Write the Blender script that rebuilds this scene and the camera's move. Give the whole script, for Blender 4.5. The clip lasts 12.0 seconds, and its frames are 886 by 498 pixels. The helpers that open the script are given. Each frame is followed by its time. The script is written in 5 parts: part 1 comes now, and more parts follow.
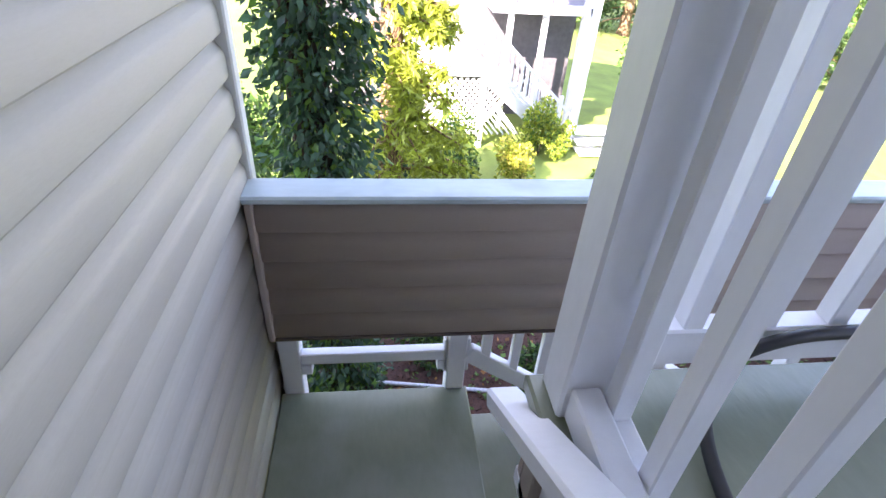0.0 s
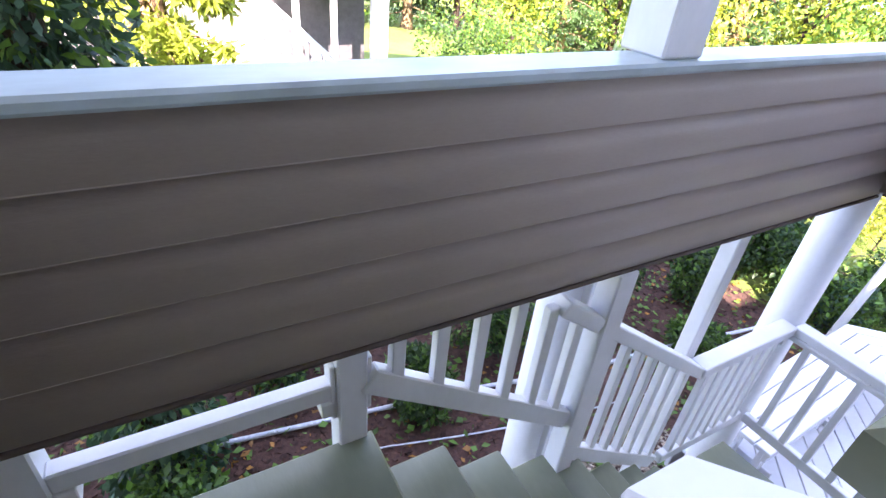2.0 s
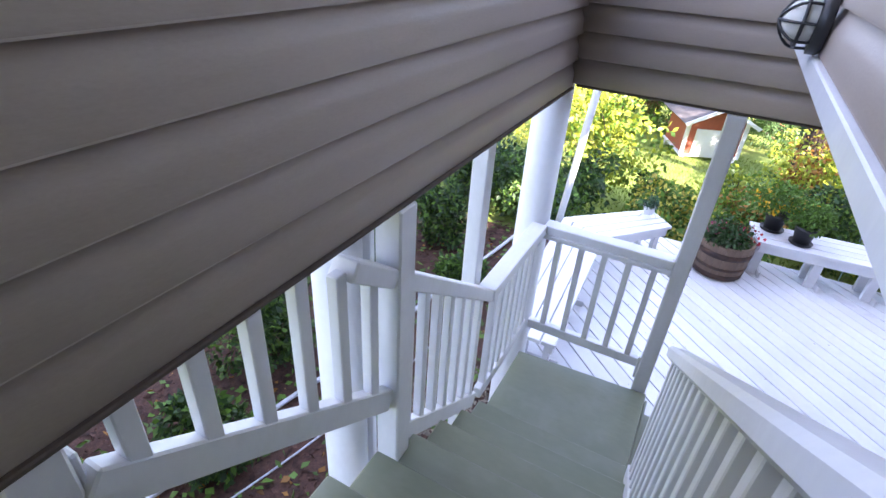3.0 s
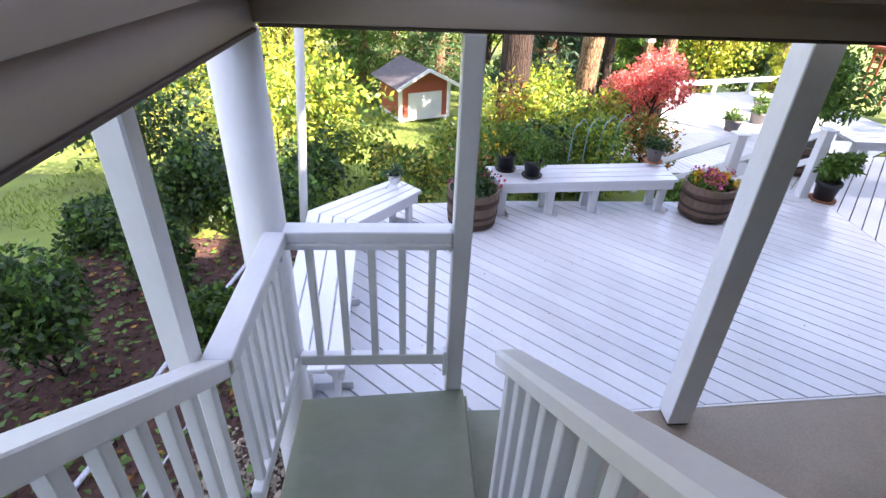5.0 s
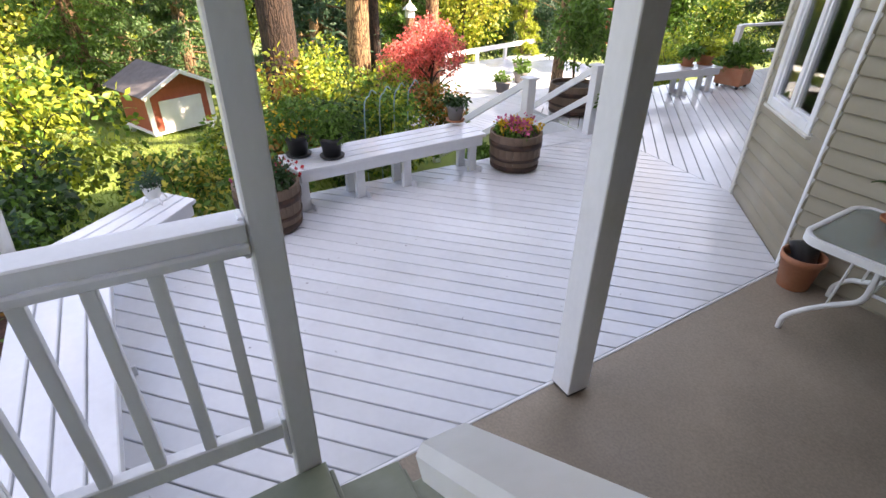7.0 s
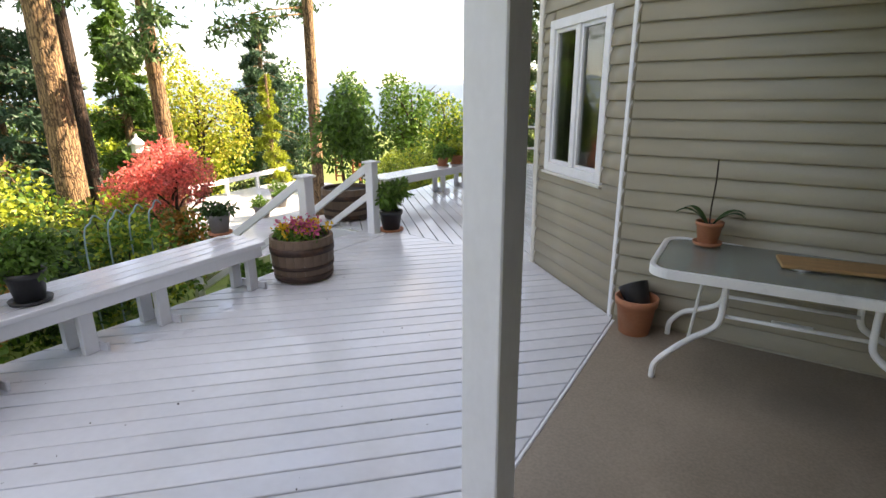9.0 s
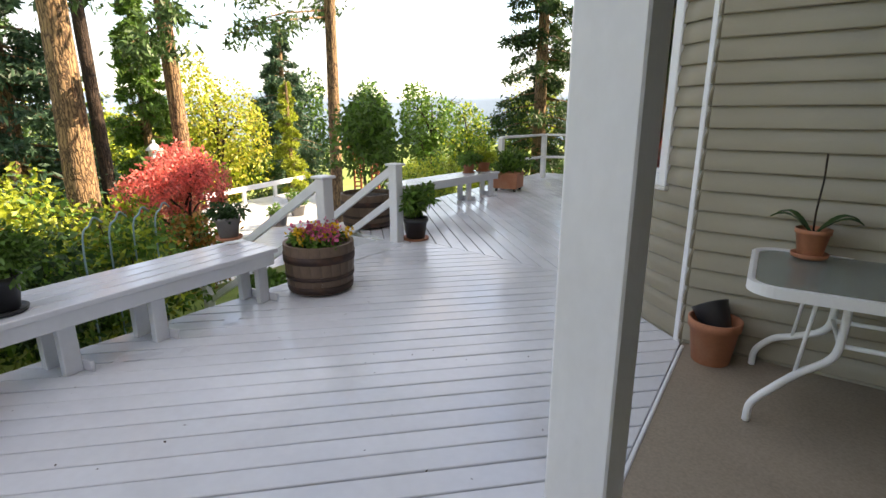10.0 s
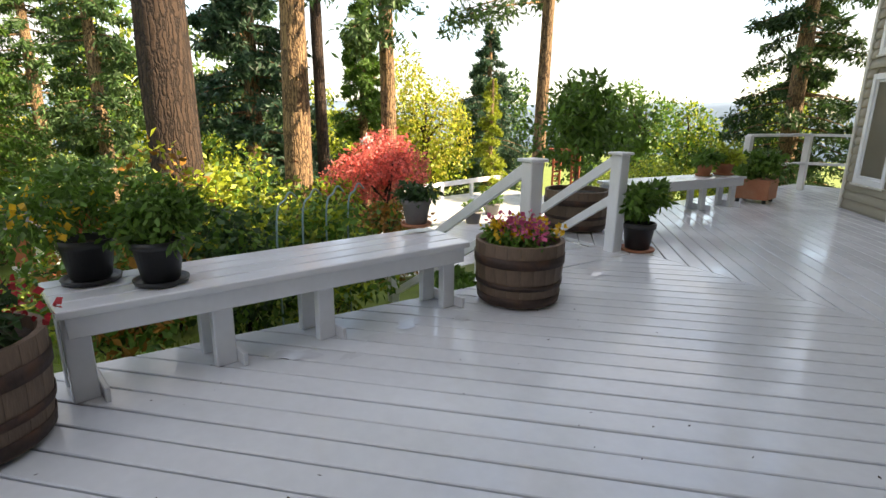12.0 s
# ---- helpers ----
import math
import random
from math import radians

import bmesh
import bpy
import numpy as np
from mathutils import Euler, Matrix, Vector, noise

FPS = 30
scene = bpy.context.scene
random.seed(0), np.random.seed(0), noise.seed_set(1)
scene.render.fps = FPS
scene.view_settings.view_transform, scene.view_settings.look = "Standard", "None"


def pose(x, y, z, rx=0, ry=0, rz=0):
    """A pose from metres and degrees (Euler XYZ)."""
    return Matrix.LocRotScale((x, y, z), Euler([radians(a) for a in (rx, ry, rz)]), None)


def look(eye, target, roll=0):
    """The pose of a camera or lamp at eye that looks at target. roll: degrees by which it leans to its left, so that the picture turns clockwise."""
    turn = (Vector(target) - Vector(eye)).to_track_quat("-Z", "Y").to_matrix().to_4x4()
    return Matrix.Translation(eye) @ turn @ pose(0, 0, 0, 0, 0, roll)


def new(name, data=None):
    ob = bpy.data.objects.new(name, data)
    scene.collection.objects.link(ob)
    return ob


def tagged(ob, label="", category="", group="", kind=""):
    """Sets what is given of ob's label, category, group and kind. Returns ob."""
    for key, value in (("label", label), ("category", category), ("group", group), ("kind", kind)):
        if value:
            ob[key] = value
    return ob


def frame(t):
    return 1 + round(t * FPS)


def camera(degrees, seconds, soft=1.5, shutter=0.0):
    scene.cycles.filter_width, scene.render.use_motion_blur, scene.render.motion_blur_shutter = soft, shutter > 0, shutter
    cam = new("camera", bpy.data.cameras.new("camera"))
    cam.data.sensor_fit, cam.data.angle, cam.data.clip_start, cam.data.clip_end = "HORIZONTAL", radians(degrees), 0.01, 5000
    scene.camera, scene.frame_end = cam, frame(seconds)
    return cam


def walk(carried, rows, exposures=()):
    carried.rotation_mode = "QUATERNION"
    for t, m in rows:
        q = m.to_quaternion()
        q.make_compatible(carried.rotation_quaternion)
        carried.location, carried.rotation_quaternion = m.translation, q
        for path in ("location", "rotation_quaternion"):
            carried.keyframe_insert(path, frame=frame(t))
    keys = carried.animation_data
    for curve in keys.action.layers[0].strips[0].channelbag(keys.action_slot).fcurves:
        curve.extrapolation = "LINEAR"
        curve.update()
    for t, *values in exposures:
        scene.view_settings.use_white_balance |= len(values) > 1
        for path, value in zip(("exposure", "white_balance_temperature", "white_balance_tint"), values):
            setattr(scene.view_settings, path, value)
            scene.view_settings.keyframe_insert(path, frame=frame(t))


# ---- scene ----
cam = camera(81.7, 12.0)
PATH = [
    (0, (6.807, 8.172, 3.996), (7.046, 9.794, 2.85), 4.1),
    (0.7, (6.791, 8.43, 3.815), (7.09, 10.041, 2.667), 4.7),
    (1.1, (6.794, 8.557, 3.692), (7.115, 10.167, 2.551), 4.5),
    (1.5, (6.837, 8.692, 3.565), (7.244, 10.288, 2.432), 4.4),
    (2, (6.812, 8.826, 3.386), (7.695, 10.261, 2.308), 5.8),
    (2.5, (6.909, 8.932, 3.257), (8.173, 10.064, 2.199), 4.2),
    (3, (6.995, 9.051, 3.106), (8.524, 9.807, 2.061), 4.0),
    (3.5, (7.131, 9.149, 3.027), (8.815, 9.454, 1.993), 3.5),
    (5.5, (7.942, 9.168, 2.648), (9.645, 8.971, 1.617), 2.0),
    (6, (8.127, 9.169, 2.526), (9.807, 8.823, 1.497), 1.4),
    (6.5, (8.317, 9.117, 2.41), (9.932, 8.546, 1.377), 1.3),
    (7, (8.493, 9.081, 2.252), (10.0, 8.256, 1.228), 0.8),
    (7.5, (8.672, 9.013, 2.085), (9.927, 7.839, 1.062), 0.0),
    (9.3, (9.432, 8.698, 1.631), (10.517, 7.105, 1.098), -0.1),
    (9.5, (9.533, 8.626, 1.596), (10.629, 7.038, 1.069), -0.1),
    (10, (9.708, 8.439, 1.503), (10.851, 6.882, 0.984), -0.1),
    (10.5, (9.809, 8.279, 1.429), (11.067, 6.813, 0.911), 0.3),
    (11, (9.967, 8.14, 1.331), (11.284, 6.725, 0.819), 0.4),
    (11.5, (10.156, 8.037, 1.268), (11.537, 6.682, 0.762), 0.1),
    (12, (10.542, 7.869, 1.212), (12.177, 6.829, 0.715), 0.6),
]
# stops, kelvin and tint of the clip's own automatic picture
EXPO = [(0.0, 3.05, 6150, 30), (1.5, 3.1, 6200, 30), (3.0, 2.95, 6250, 27), (3.5, 2.8, 6250, 25), (5.5, 2.45, 6800, 26), (7.5, 2.2, 7700, 21), (9.5, 1.92, 7950, 17), (12.0, 1.6, 8050, 13)]
walk(cam, [(t, look(eye, target, roll)) for t, eye, target, roll in PATH], EXPO)

# ---- world, sun, exposure ----
SUN_AZ, SUN_EL = 222.0, 39.0   # compass degrees from +y, clockwise
wd = bpy.data.worlds.new("sky")
scene.world = wd
wd.use_nodes = True
nt = wd.node_tree
sky = nt.nodes.new("ShaderNodeTexSky")
sky.sky_type = "NISHITA"
sky.sun_disc = False
sky.sun_elevation, sky.sun_rotation = radians(SUN_EL), radians(SUN_AZ)
sky.air_density, sky.dust_density, sky.ozone_density = 1.0, 0.6, 1.5
wc, wn, wr, wx = (nt.nodes.new("ShaderNode" + k) for k in ("TexCoord", "TexNoise", "ValToRGB", "Mix"))
wm = nt.nodes.new("ShaderNodeMapping")
wm.inputs["Scale"].default_value = (1.0, 1.0, 2.6)
wn.inputs["Scale"].default_value, wn.inputs["Detail"].default_value = 2.4, 7
wr.color_ramp.elements[0].position, wr.color_ramp.elements[1].position = 0.42, 0.64
wx.data_type = "RGBA"
wx.inputs[7].default_value = (3.0, 3.15, 3.45, 1)   # thin white cloud
nt.links.new(wc.outputs["Generated"], wm.inputs[0])
nt.links.new(wm.outputs[0], wn.inputs[0])
nt.links.new(wn.outputs[0], wr.inputs[0])
nt.links.new(wr.outputs[0], wx.inputs[0])
nt.links.new(sky.outputs[0], wx.inputs[6])
nt.links.new(wx.outputs[2], nt.nodes["Background"].inputs[0])
nt.nodes["Background"].inputs[1].default_value = 0.15
sl = bpy.data.lights.new("sun", "SUN")
sl.energy, sl.angle, sl.color = 5.0, radians(0.6), (1.0, 0.9, 0.74)
sun = new("sun", sl)
sa = radians(SUN_AZ)
sdir = Vector((math.sin(sa) * math.cos(radians(SUN_EL)), math.cos(sa) * math.cos(radians(SUN_EL)), math.sin(radians(SUN_EL))))
sun.matrix_world = look(sdir * 60, (0, 0, 0))

R = random.Random(7)


# ---- materials ----
def material(name, base, rough=0.6, metal=0.0, vary=0.12, scale=6.0, bump=0.15, fine=60.0, dirt=None, dirt_amt=0.3, dirt_scale=2.0,
             stretch=None, island=0.0, coat=0.0, rough_vary=0.1, trans=0.0, obj_vary=0.0, wet=False, relief=0.01):
    """Procedural surface: base colour varied at two scales, optional dirt, relief."""
    m = bpy.data.materials.new(name)
    m.use_nodes = True
    n, l = m.node_tree.nodes, m.node_tree.links
    b = n["Principled BSDF"]
    tc = n.new("ShaderNodeTexCoord")
    src = tc.outputs["Object"]
    mp = n.new("ShaderNodeMapping")
    mp.inputs["Scale"].default_value = stretch or (1, 1, 1)
    l.new(src, mp.inputs[0])
    n1 = n.new("ShaderNodeTexNoise")
    n1.inputs["Scale"].default_value, n1.inputs["Detail"].default_value = scale, 5
    n2 = n.new("ShaderNodeTexNoise")
    n2.inputs["Scale"].default_value, n2.inputs["Detail"].default_value = fine, 3
    l.new(mp.outputs[0], n1.inputs[0]), l.new(mp.outputs[0], n2.inputs[0])
    mixn = n.new("ShaderNodeMix")
    mixn.data_type = "FLOAT"
    mixn.inputs[0].default_value = 0.4
    l.new(n1.outputs[0], mixn.inputs[2]), l.new(n2.outputs[0], mixn.inputs[3])
    ramp = n.new("ShaderNodeValToRGB")
    lo = [max(0, c * (1 - vary)) for c in base]
    hi = [min(1, c * (1 + vary)) for c in base]
    ramp.color_ramp.elements[0].position, ramp.color_ramp.elements[1].position = 0.3, 0.7
    ramp.color_ramp.elements[0].color, ramp.color_ramp.elements[1].color = (*lo, 1), (*hi, 1)
    l.new(mixn.outputs[0], ramp.inputs[0])
    col = ramp.outputs[0]
    if dirt:
        n3 = n.new("ShaderNodeTexNoise")
        n3.inputs["Scale"].default_value, n3.inputs["Detail"].default_value = dirt_scale, 8
        l.new(src, n3.inputs[0])
        r3 = n.new("ShaderNodeValToRGB")
        r3.color_ramp.elements[0].position, r3.color_ramp.elements[1].position = 0.5, 0.72
        r3.color_ramp.elements[0].color, r3.color_ramp.elements[1].color = (0, 0, 0, 1), (dirt_amt,) * 3 + (1,)
        l.new(n3.outputs[0], r3.inputs[0])
        mx = n.new("ShaderNodeMix")
        mx.data_type = "RGBA"
        l.new(r3.outputs[0], mx.inputs[0]), l.new(col, mx.inputs[6])
        mx.inputs[7].default_value = (*dirt, 1)
        col = mx.outputs[2]
    if island or obj_vary:
        hs = n.new("ShaderNodeHueSaturation")
        mr = n.new("ShaderNodeMapRange")
        k = island or obj_vary
        if island:
            g = n.new("ShaderNodeNewGeometry")
            l.new(g.outputs["Random Per Island"], mr.inputs[0])
        else:
            g = n.new("ShaderNodeObjectInfo")
            l.new(g.outputs["Random"], mr.inputs[0])
        mr.inputs[3].default_value, mr.inputs[4].default_value = 1 - k, 1 + k
        l.new(mr.outputs[0], hs.inputs["Value"])
        l.new(col, hs.inputs["Color"])
        col = hs.outputs[0]
    l.new(col, b.inputs["Base Color"])
    b.inputs["Metallic"].default_value = metal
    rr = n.new("ShaderNodeMapRange")
    rr.inputs[3].default_value, rr.inputs[4].default_value = max(0.02, rough - rough_vary), min(1, rough + rough_vary)
    if wet:
        rr.inputs[1].default_value, rr.inputs[2].default_value = 0.40, 0.62
    l.new(n1.outputs[0], rr.inputs[0])
    l.new(rr.outputs[0], b.inputs["Roughness"])
    if coat:
        b.inputs["Coat Weight"].default_value, b.inputs["Coat Roughness"].default_value = coat, 0.1
    if bump:
        bp = n.new("ShaderNodeBump")
        bp.inputs["Strength"].default_value, bp.inputs["Distance"].default_value = bump, relief
        l.new(mixn.outputs[0], bp.inputs["Height"])
        l.new(bp.outputs[0], b.inputs["Normal"])
    if trans:
        out = n["Material Output"]
        tr = n.new("ShaderNodeBsdfTranslucent")
        l.new(col, tr.inputs[0])
        ms = n.new("ShaderNodeMixShader")
        ms.inputs[0].default_value = trans
        l.new(b.outputs[0], ms.inputs[1]), l.new(tr.outputs[0], ms.inputs[2])
        l.new(ms.outputs[0], out.inputs[0])
    return m


def glass_material():
    m = bpy.data.materials.new("window_glass")
    m.use_nodes = True
    n, l = m.node_tree.nodes, m.node_tree.links
    b = n["Principled BSDF"]
    b.inputs["Base Color"].default_value = (0.75, 0.82, 0.8, 1)
    b.inputs["Roughness"].default_value = 0.02
    b.inputs["Transmission Weight"].default_value = 1.0
    b.inputs["IOR"].default_value = 1.5
    return m


WHITE = material("white_paint", (0.76, 0.77, 0.79), 0.42, vary=0.05, scale=5, bump=0.12, fine=45, dirt=(0.5, 0.48, 0.43), dirt_amt=0.22, dirt_scale=3, stretch=(1, 1, 0.5))
DECK = material("deck_paint", (0.66, 0.675, 0.7), 0.17, wet=True, vary=0.06, scale=1.3, bump=0.16, fine=18, dirt=(0.5, 0.51, 0.54), dirt_amt=0.35, dirt_scale=1.6, obj_vary=0.05, rough_vary=0.09)
BENCH = material("bench_paint", (0.7, 0.71, 0.74), 0.18, vary=0.05, scale=3, bump=0.12, fine=25, dirt=(0.5, 0.5, 0.52), dirt_amt=0.25, obj_vary=0.03, rough_vary=0.12)
GREEN = material("green_floor_paint", (0.2, 0.222, 0.152), 0.38, vary=0.1, scale=3, bump=0.3, fine=40, dirt=(0.29, 0.31, 0.26), dirt_amt=0.4, dirt_scale=4, stretch=(1, 0.4, 1), rough_vary=0.15)
CAPGREY = material("cap_paint", (0.42, 0.5, 0.5), 0.4, vary=0.12, scale=4, bump=0.25, fine=30, dirt=(0.2, 0.23, 0.22), dirt_amt=0.35, dirt_scale=5, stretch=(0.4, 1, 1))
SIDING = material("beige_siding", (0.37, 0.335, 0.262), 0.5, vary=0.05, scale=3, bump=0.12, fine=50, dirt=(0.3, 0.27, 0.21), dirt_amt=0.25, dirt_scale=1.2, stretch=(1, 1, 4))
TAUPE = material("taupe_siding", (0.42, 0.35, 0.295), 0.5, vary=0.05, scale=3, bump=0.12, fine=50, dirt=(0.32, 0.26, 0.215), dirt_amt=0.25, dirt_scale=1.5, stretch=(1, 1, 4))
HOUSE = material("house_siding", (0.31, 0.275, 0.205), 0.5, vary=0.06, scale=3, bump=0.12, fine=50, dirt=(0.22, 0.19, 0.14), dirt_amt=0.3, dirt_scale=1.2, stretch=(1, 1, 4))
TRIM = material("pale_trim", (0.62, 0.6, 0.54), 0.45, vary=0.05, scale=5, dirt=(0.4, 0.36, 0.3), dirt_amt=0.3)
CONCRETE = material("patio_concrete", (0.3, 0.245, 0.185), 0.55, vary=0.3, scale=1.6, bump=0.3, fine=70, dirt=(0.095, 0.08, 0.065), dirt_amt=0.8, dirt_scale=0.8, rough_vary=0.2)
BARREL = material("barrel_wood", (0.16, 0.105, 0.072), 0.6, vary=0.3, scale=5, bump=0.5, fine=40, dirt=(0.08, 0.052, 0.038), dirt_amt=0.6, dirt_scale=4, stretch=(3, 3, 0.5), obj_vary=0.12)
HOOP = material("rusty_hoop", (0.065, 0.042, 0.035), 0.6, metal=0.5, vary=0.3, scale=9, bump=0.3, dirt=(0.16, 0.07, 0.035), dirt_amt=0.5, dirt_scale=8)
TERRA = material("terracotta", (0.42, 0.165, 0.085), 0.7, vary=0.14, scale=5, bump=0.2, dirt=(0.42, 0.3, 0.22), dirt_amt=0.35, dirt_scale=5)
BLACK = material("black_plastic", (0.025, 0.025, 0.027), 0.4, vary=0.2, scale=6, bump=0.1, dirt=(0.1, 0.09, 0.08), dirt_amt=0.25)
GREYPOT = material("grey_pot", (0.16, 0.15, 0.145), 0.55, vary=0.15, scale=6)
WHITEPOT = material("white_pot", (0.72, 0.72, 0.7), 0.35, vary=0.05)
SOIL = material("soil", (0.045, 0.03, 0.02), 0.95, vary=0.5, scale=30, bump=1.0, fine=120)
METALWHITE = material("white_metal", (0.8, 0.8, 0.79), 0.3, vary=0.04, bump=0.04)
RUBBER = material("black_rubber", (0.018, 0.018, 0.02), 0.45, vary=0.2)
WOODRAW = material("raw_board", (0.42, 0.25, 0.11), 0.6, vary=0.25, scale=4, bump=0.3, stretch=(1, 6, 1))
# near-black stand-in for shade, behind the windows and under the deck
DARK = material("painted_shade", (0.035, 0.032, 0.03), 0.9, vary=0.2)
BROWN = material("brown_soffit", (0.1, 0.075, 0.06), 0.7, vary=0.15, bump=0.2)
ROOFING = material("grey_shingle", (0.12, 0.11, 0.115), 0.85, vary=0.3, scale=8, bump=0.6, obj_vary=0.15)
REDWOOD = material("red_paint", (0.36, 0.09, 0.055), 0.6, vary=0.2, scale=6, bump=0.3, stretch=(4, 4, 0.6))
MULCH = material("bark_mulch", (0.07, 0.034, 0.025), 0.95, vary=0.6, scale=25, bump=1.0, fine=90, island=0.45)
PEBBLE = material("leaf_chips", (0.3, 0.25, 0.19), 0.85, vary=0.3, scale=20, island=0.5)
GRASS = material("lawn", (0.17, 0.23, 0.04), 0.9, vary=0.4, scale=1.2, bump=0.9, fine=60, dirt=(0.06, 0.045, 0.02), dirt_amt=0.5, dirt_scale=0.35)
BLADES = material("grass_blades", (0.2, 0.28, 0.05), 0.7, vary=0.3, island=0.4, trans=0.3)
LAMPGLASS = material("lamp_glass", (0.75, 0.74, 0.68), 0.3, vary=0.04)
ROPE = material("grey_cable", (0.6, 0.62, 0.68), 0.4, vary=0.3, scale=40)
HOSEBLUE = material("blue_tube", (0.22, 0.33, 0.36), 0.4, vary=0.15)
REDTAP = material("red_tap", (0.5, 0.03, 0.03), 0.4)
BRASS = material("worn_brass", (0.35, 0.27, 0.13), 0.35, metal=0.8, vary=0.2)
SCREEN = material("grey_screen", (0.24, 0.235, 0.27), 0.5, vary=0.15, scale=3, bump=0.05)
# distance haze is put into the blue base colour
HILL = material("far_hill", (0.14, 0.2, 0.27), 1.0, vary=0.2, scale=0.01, bump=0)


def leafmat(name, c, vary=0.45, trans=0.35):
    return material(name, c, 0.5, vary=0.3, scale=2.0, bump=0, island=vary, trans=trans)


WATER = material("standing_water", (0.6, 0.61, 0.64), 0.03, vary=0.05, scale=4, bump=0.02, rough_vary=0.02)
L_GREEN = leafmat("leaf_green", (0.1, 0.2, 0.03))
L_DARK = leafmat("leaf_dark", (0.035, 0.08, 0.022))
L_BLUE = leafmat("leaf_blue_green", (0.05, 0.11, 0.06))
L_YELL = leafmat("leaf_yellow_green", (0.34, 0.4, 0.04))
L_GOLD = leafmat("leaf_golden", (0.55, 0.48, 0.08))
L_FIR = leafmat("fir_needles", (0.07, 0.14, 0.04), trans=0.28)
L_RED = leafmat("maple_red", (0.72, 0.19, 0.16))
L_AUT = leafmat("leaf_autumn", (0.34, 0.16, 0.03))
F_PINK = leafmat("petal_pink", (0.6, 0.12, 0.24), 0.3)
F_YEL = leafmat("petal_yellow", (0.75, 0.45, 0.02), 0.2)
F_RED = leafmat("petal_red", (0.5, 0.03, 0.04), 0.3)
GLASS = glass_material()




def bark(name, c0, c1, c2):
    """Furrowed bark: long plates between dark cracks."""
    m = bpy.data.materials.new(name)
    m.use_nodes = True
    n, l = m.node_tree.nodes, m.node_tree.links
    b = n["Principled BSDF"]
    tc, mp, wn = n.new("ShaderNodeTexCoord"), n.new("ShaderNodeMapping"), n.new("ShaderNodeTexNoise")
    mp.inputs["Scale"].default_value = (1, 1, 0.13)
    wn.inputs["Scale"].default_value, wn.inputs["Detail"].default_value = 9.0, 4
    l.new(tc.outputs["Object"], mp.inputs[0])
    l.new(tc.outputs["Object"], wn.inputs[0])
    ad = n.new("ShaderNodeVectorMath")
    ad.operation = "MULTIPLY_ADD"
    ad.inputs[1].default_value = (0.07, 0.07, 0.07)
    l.new(wn.outputs["Color"], ad.inputs[0]), l.new(mp.outputs[0], ad.inputs[2])
    vo = n.new("ShaderNodeTexVoronoi")
    vo.feature = "DISTANCE_TO_EDGE"
    vo.inputs["Scale"].default_value = 21
    l.new(ad.outputs[0], vo.inputs["Vector"])
    rp = n.new("ShaderNodeValToRGB")
    e = rp.color_ramp.elements
    e[0].position, e[0].color, e[1].position, e[1].color = 0.0, (*c2, 1), 0.22, (*c0, 1)
    k = e.new(0.09)
    k.color = (*c1, 1)
    l.new(vo.outputs["Distance"], rp.inputs[0])
    fn = n.new("ShaderNodeTexNoise")
    fn.inputs["Scale"].default_value, fn.inputs["Detail"].default_value = 30, 6
    l.new(tc.outputs["Object"], fn.inputs[0])
    hs = n.new("ShaderNodeHueSaturation")
    mr = n.new("ShaderNodeMapRange")
    mr.inputs[3].default_value, mr.inputs[4].default_value = 0.55, 1.4
    l.new(fn.outputs[0], mr.inputs[0]), l.new(mr.outputs[0], hs.inputs["Value"]), l.new(rp.outputs[0], hs.inputs["Color"])
    l.new(hs.outputs[0], b.inputs["Base Color"])
    b.inputs["Roughness"].default_value = 0.92
    bp = n.new("ShaderNodeBump")
    bp.inputs["Strength"].default_value, bp.inputs["Distance"].default_value = 1.0, 0.05
    mn = n.new("ShaderNodeMath")
    mn.operation = "MINIMUM"
    mn.inputs[1].default_value = 0.2
    l.new(vo.outputs["Distance"], mn.inputs[0]), l.new(mn.outputs[0], bp.inputs["Height"])
    bp2 = n.new("ShaderNodeBump")
    bp2.inputs["Strength"].default_value, bp2.inputs["Distance"].default_value = 0.8, 0.012
    l.new(fn.outputs[0], bp2.inputs["Height"]), l.new(bp.outputs[0], bp2.inputs["Normal"])
    l.new(bp2.outputs[0], b.inputs["Normal"])
    return m


BARK = bark("tree_bark", (0.36, 0.23, 0.12), (0.21, 0.13, 0.068), (0.055, 0.034, 0.022))
# darkened well below BARK so the big fir trunk looks shaded
BARKDARK = bark("shade_dark_bark", (0.065, 0.04, 0.027), (0.042, 0.026, 0.018), (0.014, 0.009, 0.007))


# ---- builders ----
def link(name, me, mat, parent=None, label=""):
    if mat and not me.materials:
        me.materials.append(mat)
    ob = new(name, me)
    if parent:
        ob.parent = parent
    if label:
        ob["label"] = label
    return ob


def part(name, bm, mat, parent=None, label="", smooth=False):
    me = bpy.data.meshes.new(name)
    if smooth:
        for f in bm.faces:
            f.smooth = True
    bm.to_mesh(me)
    bm.free()
    return link(name, me, mat, parent, label)


def thing(name, label, category, at=(0, 0, 0), rz=0, group="", kind=""):
    e = new(name)
    e.empty_display_size = 0.1
    e.matrix_basis = pose(*at, 0, 0, rz)
    return tagged(e, label, category, group, kind)


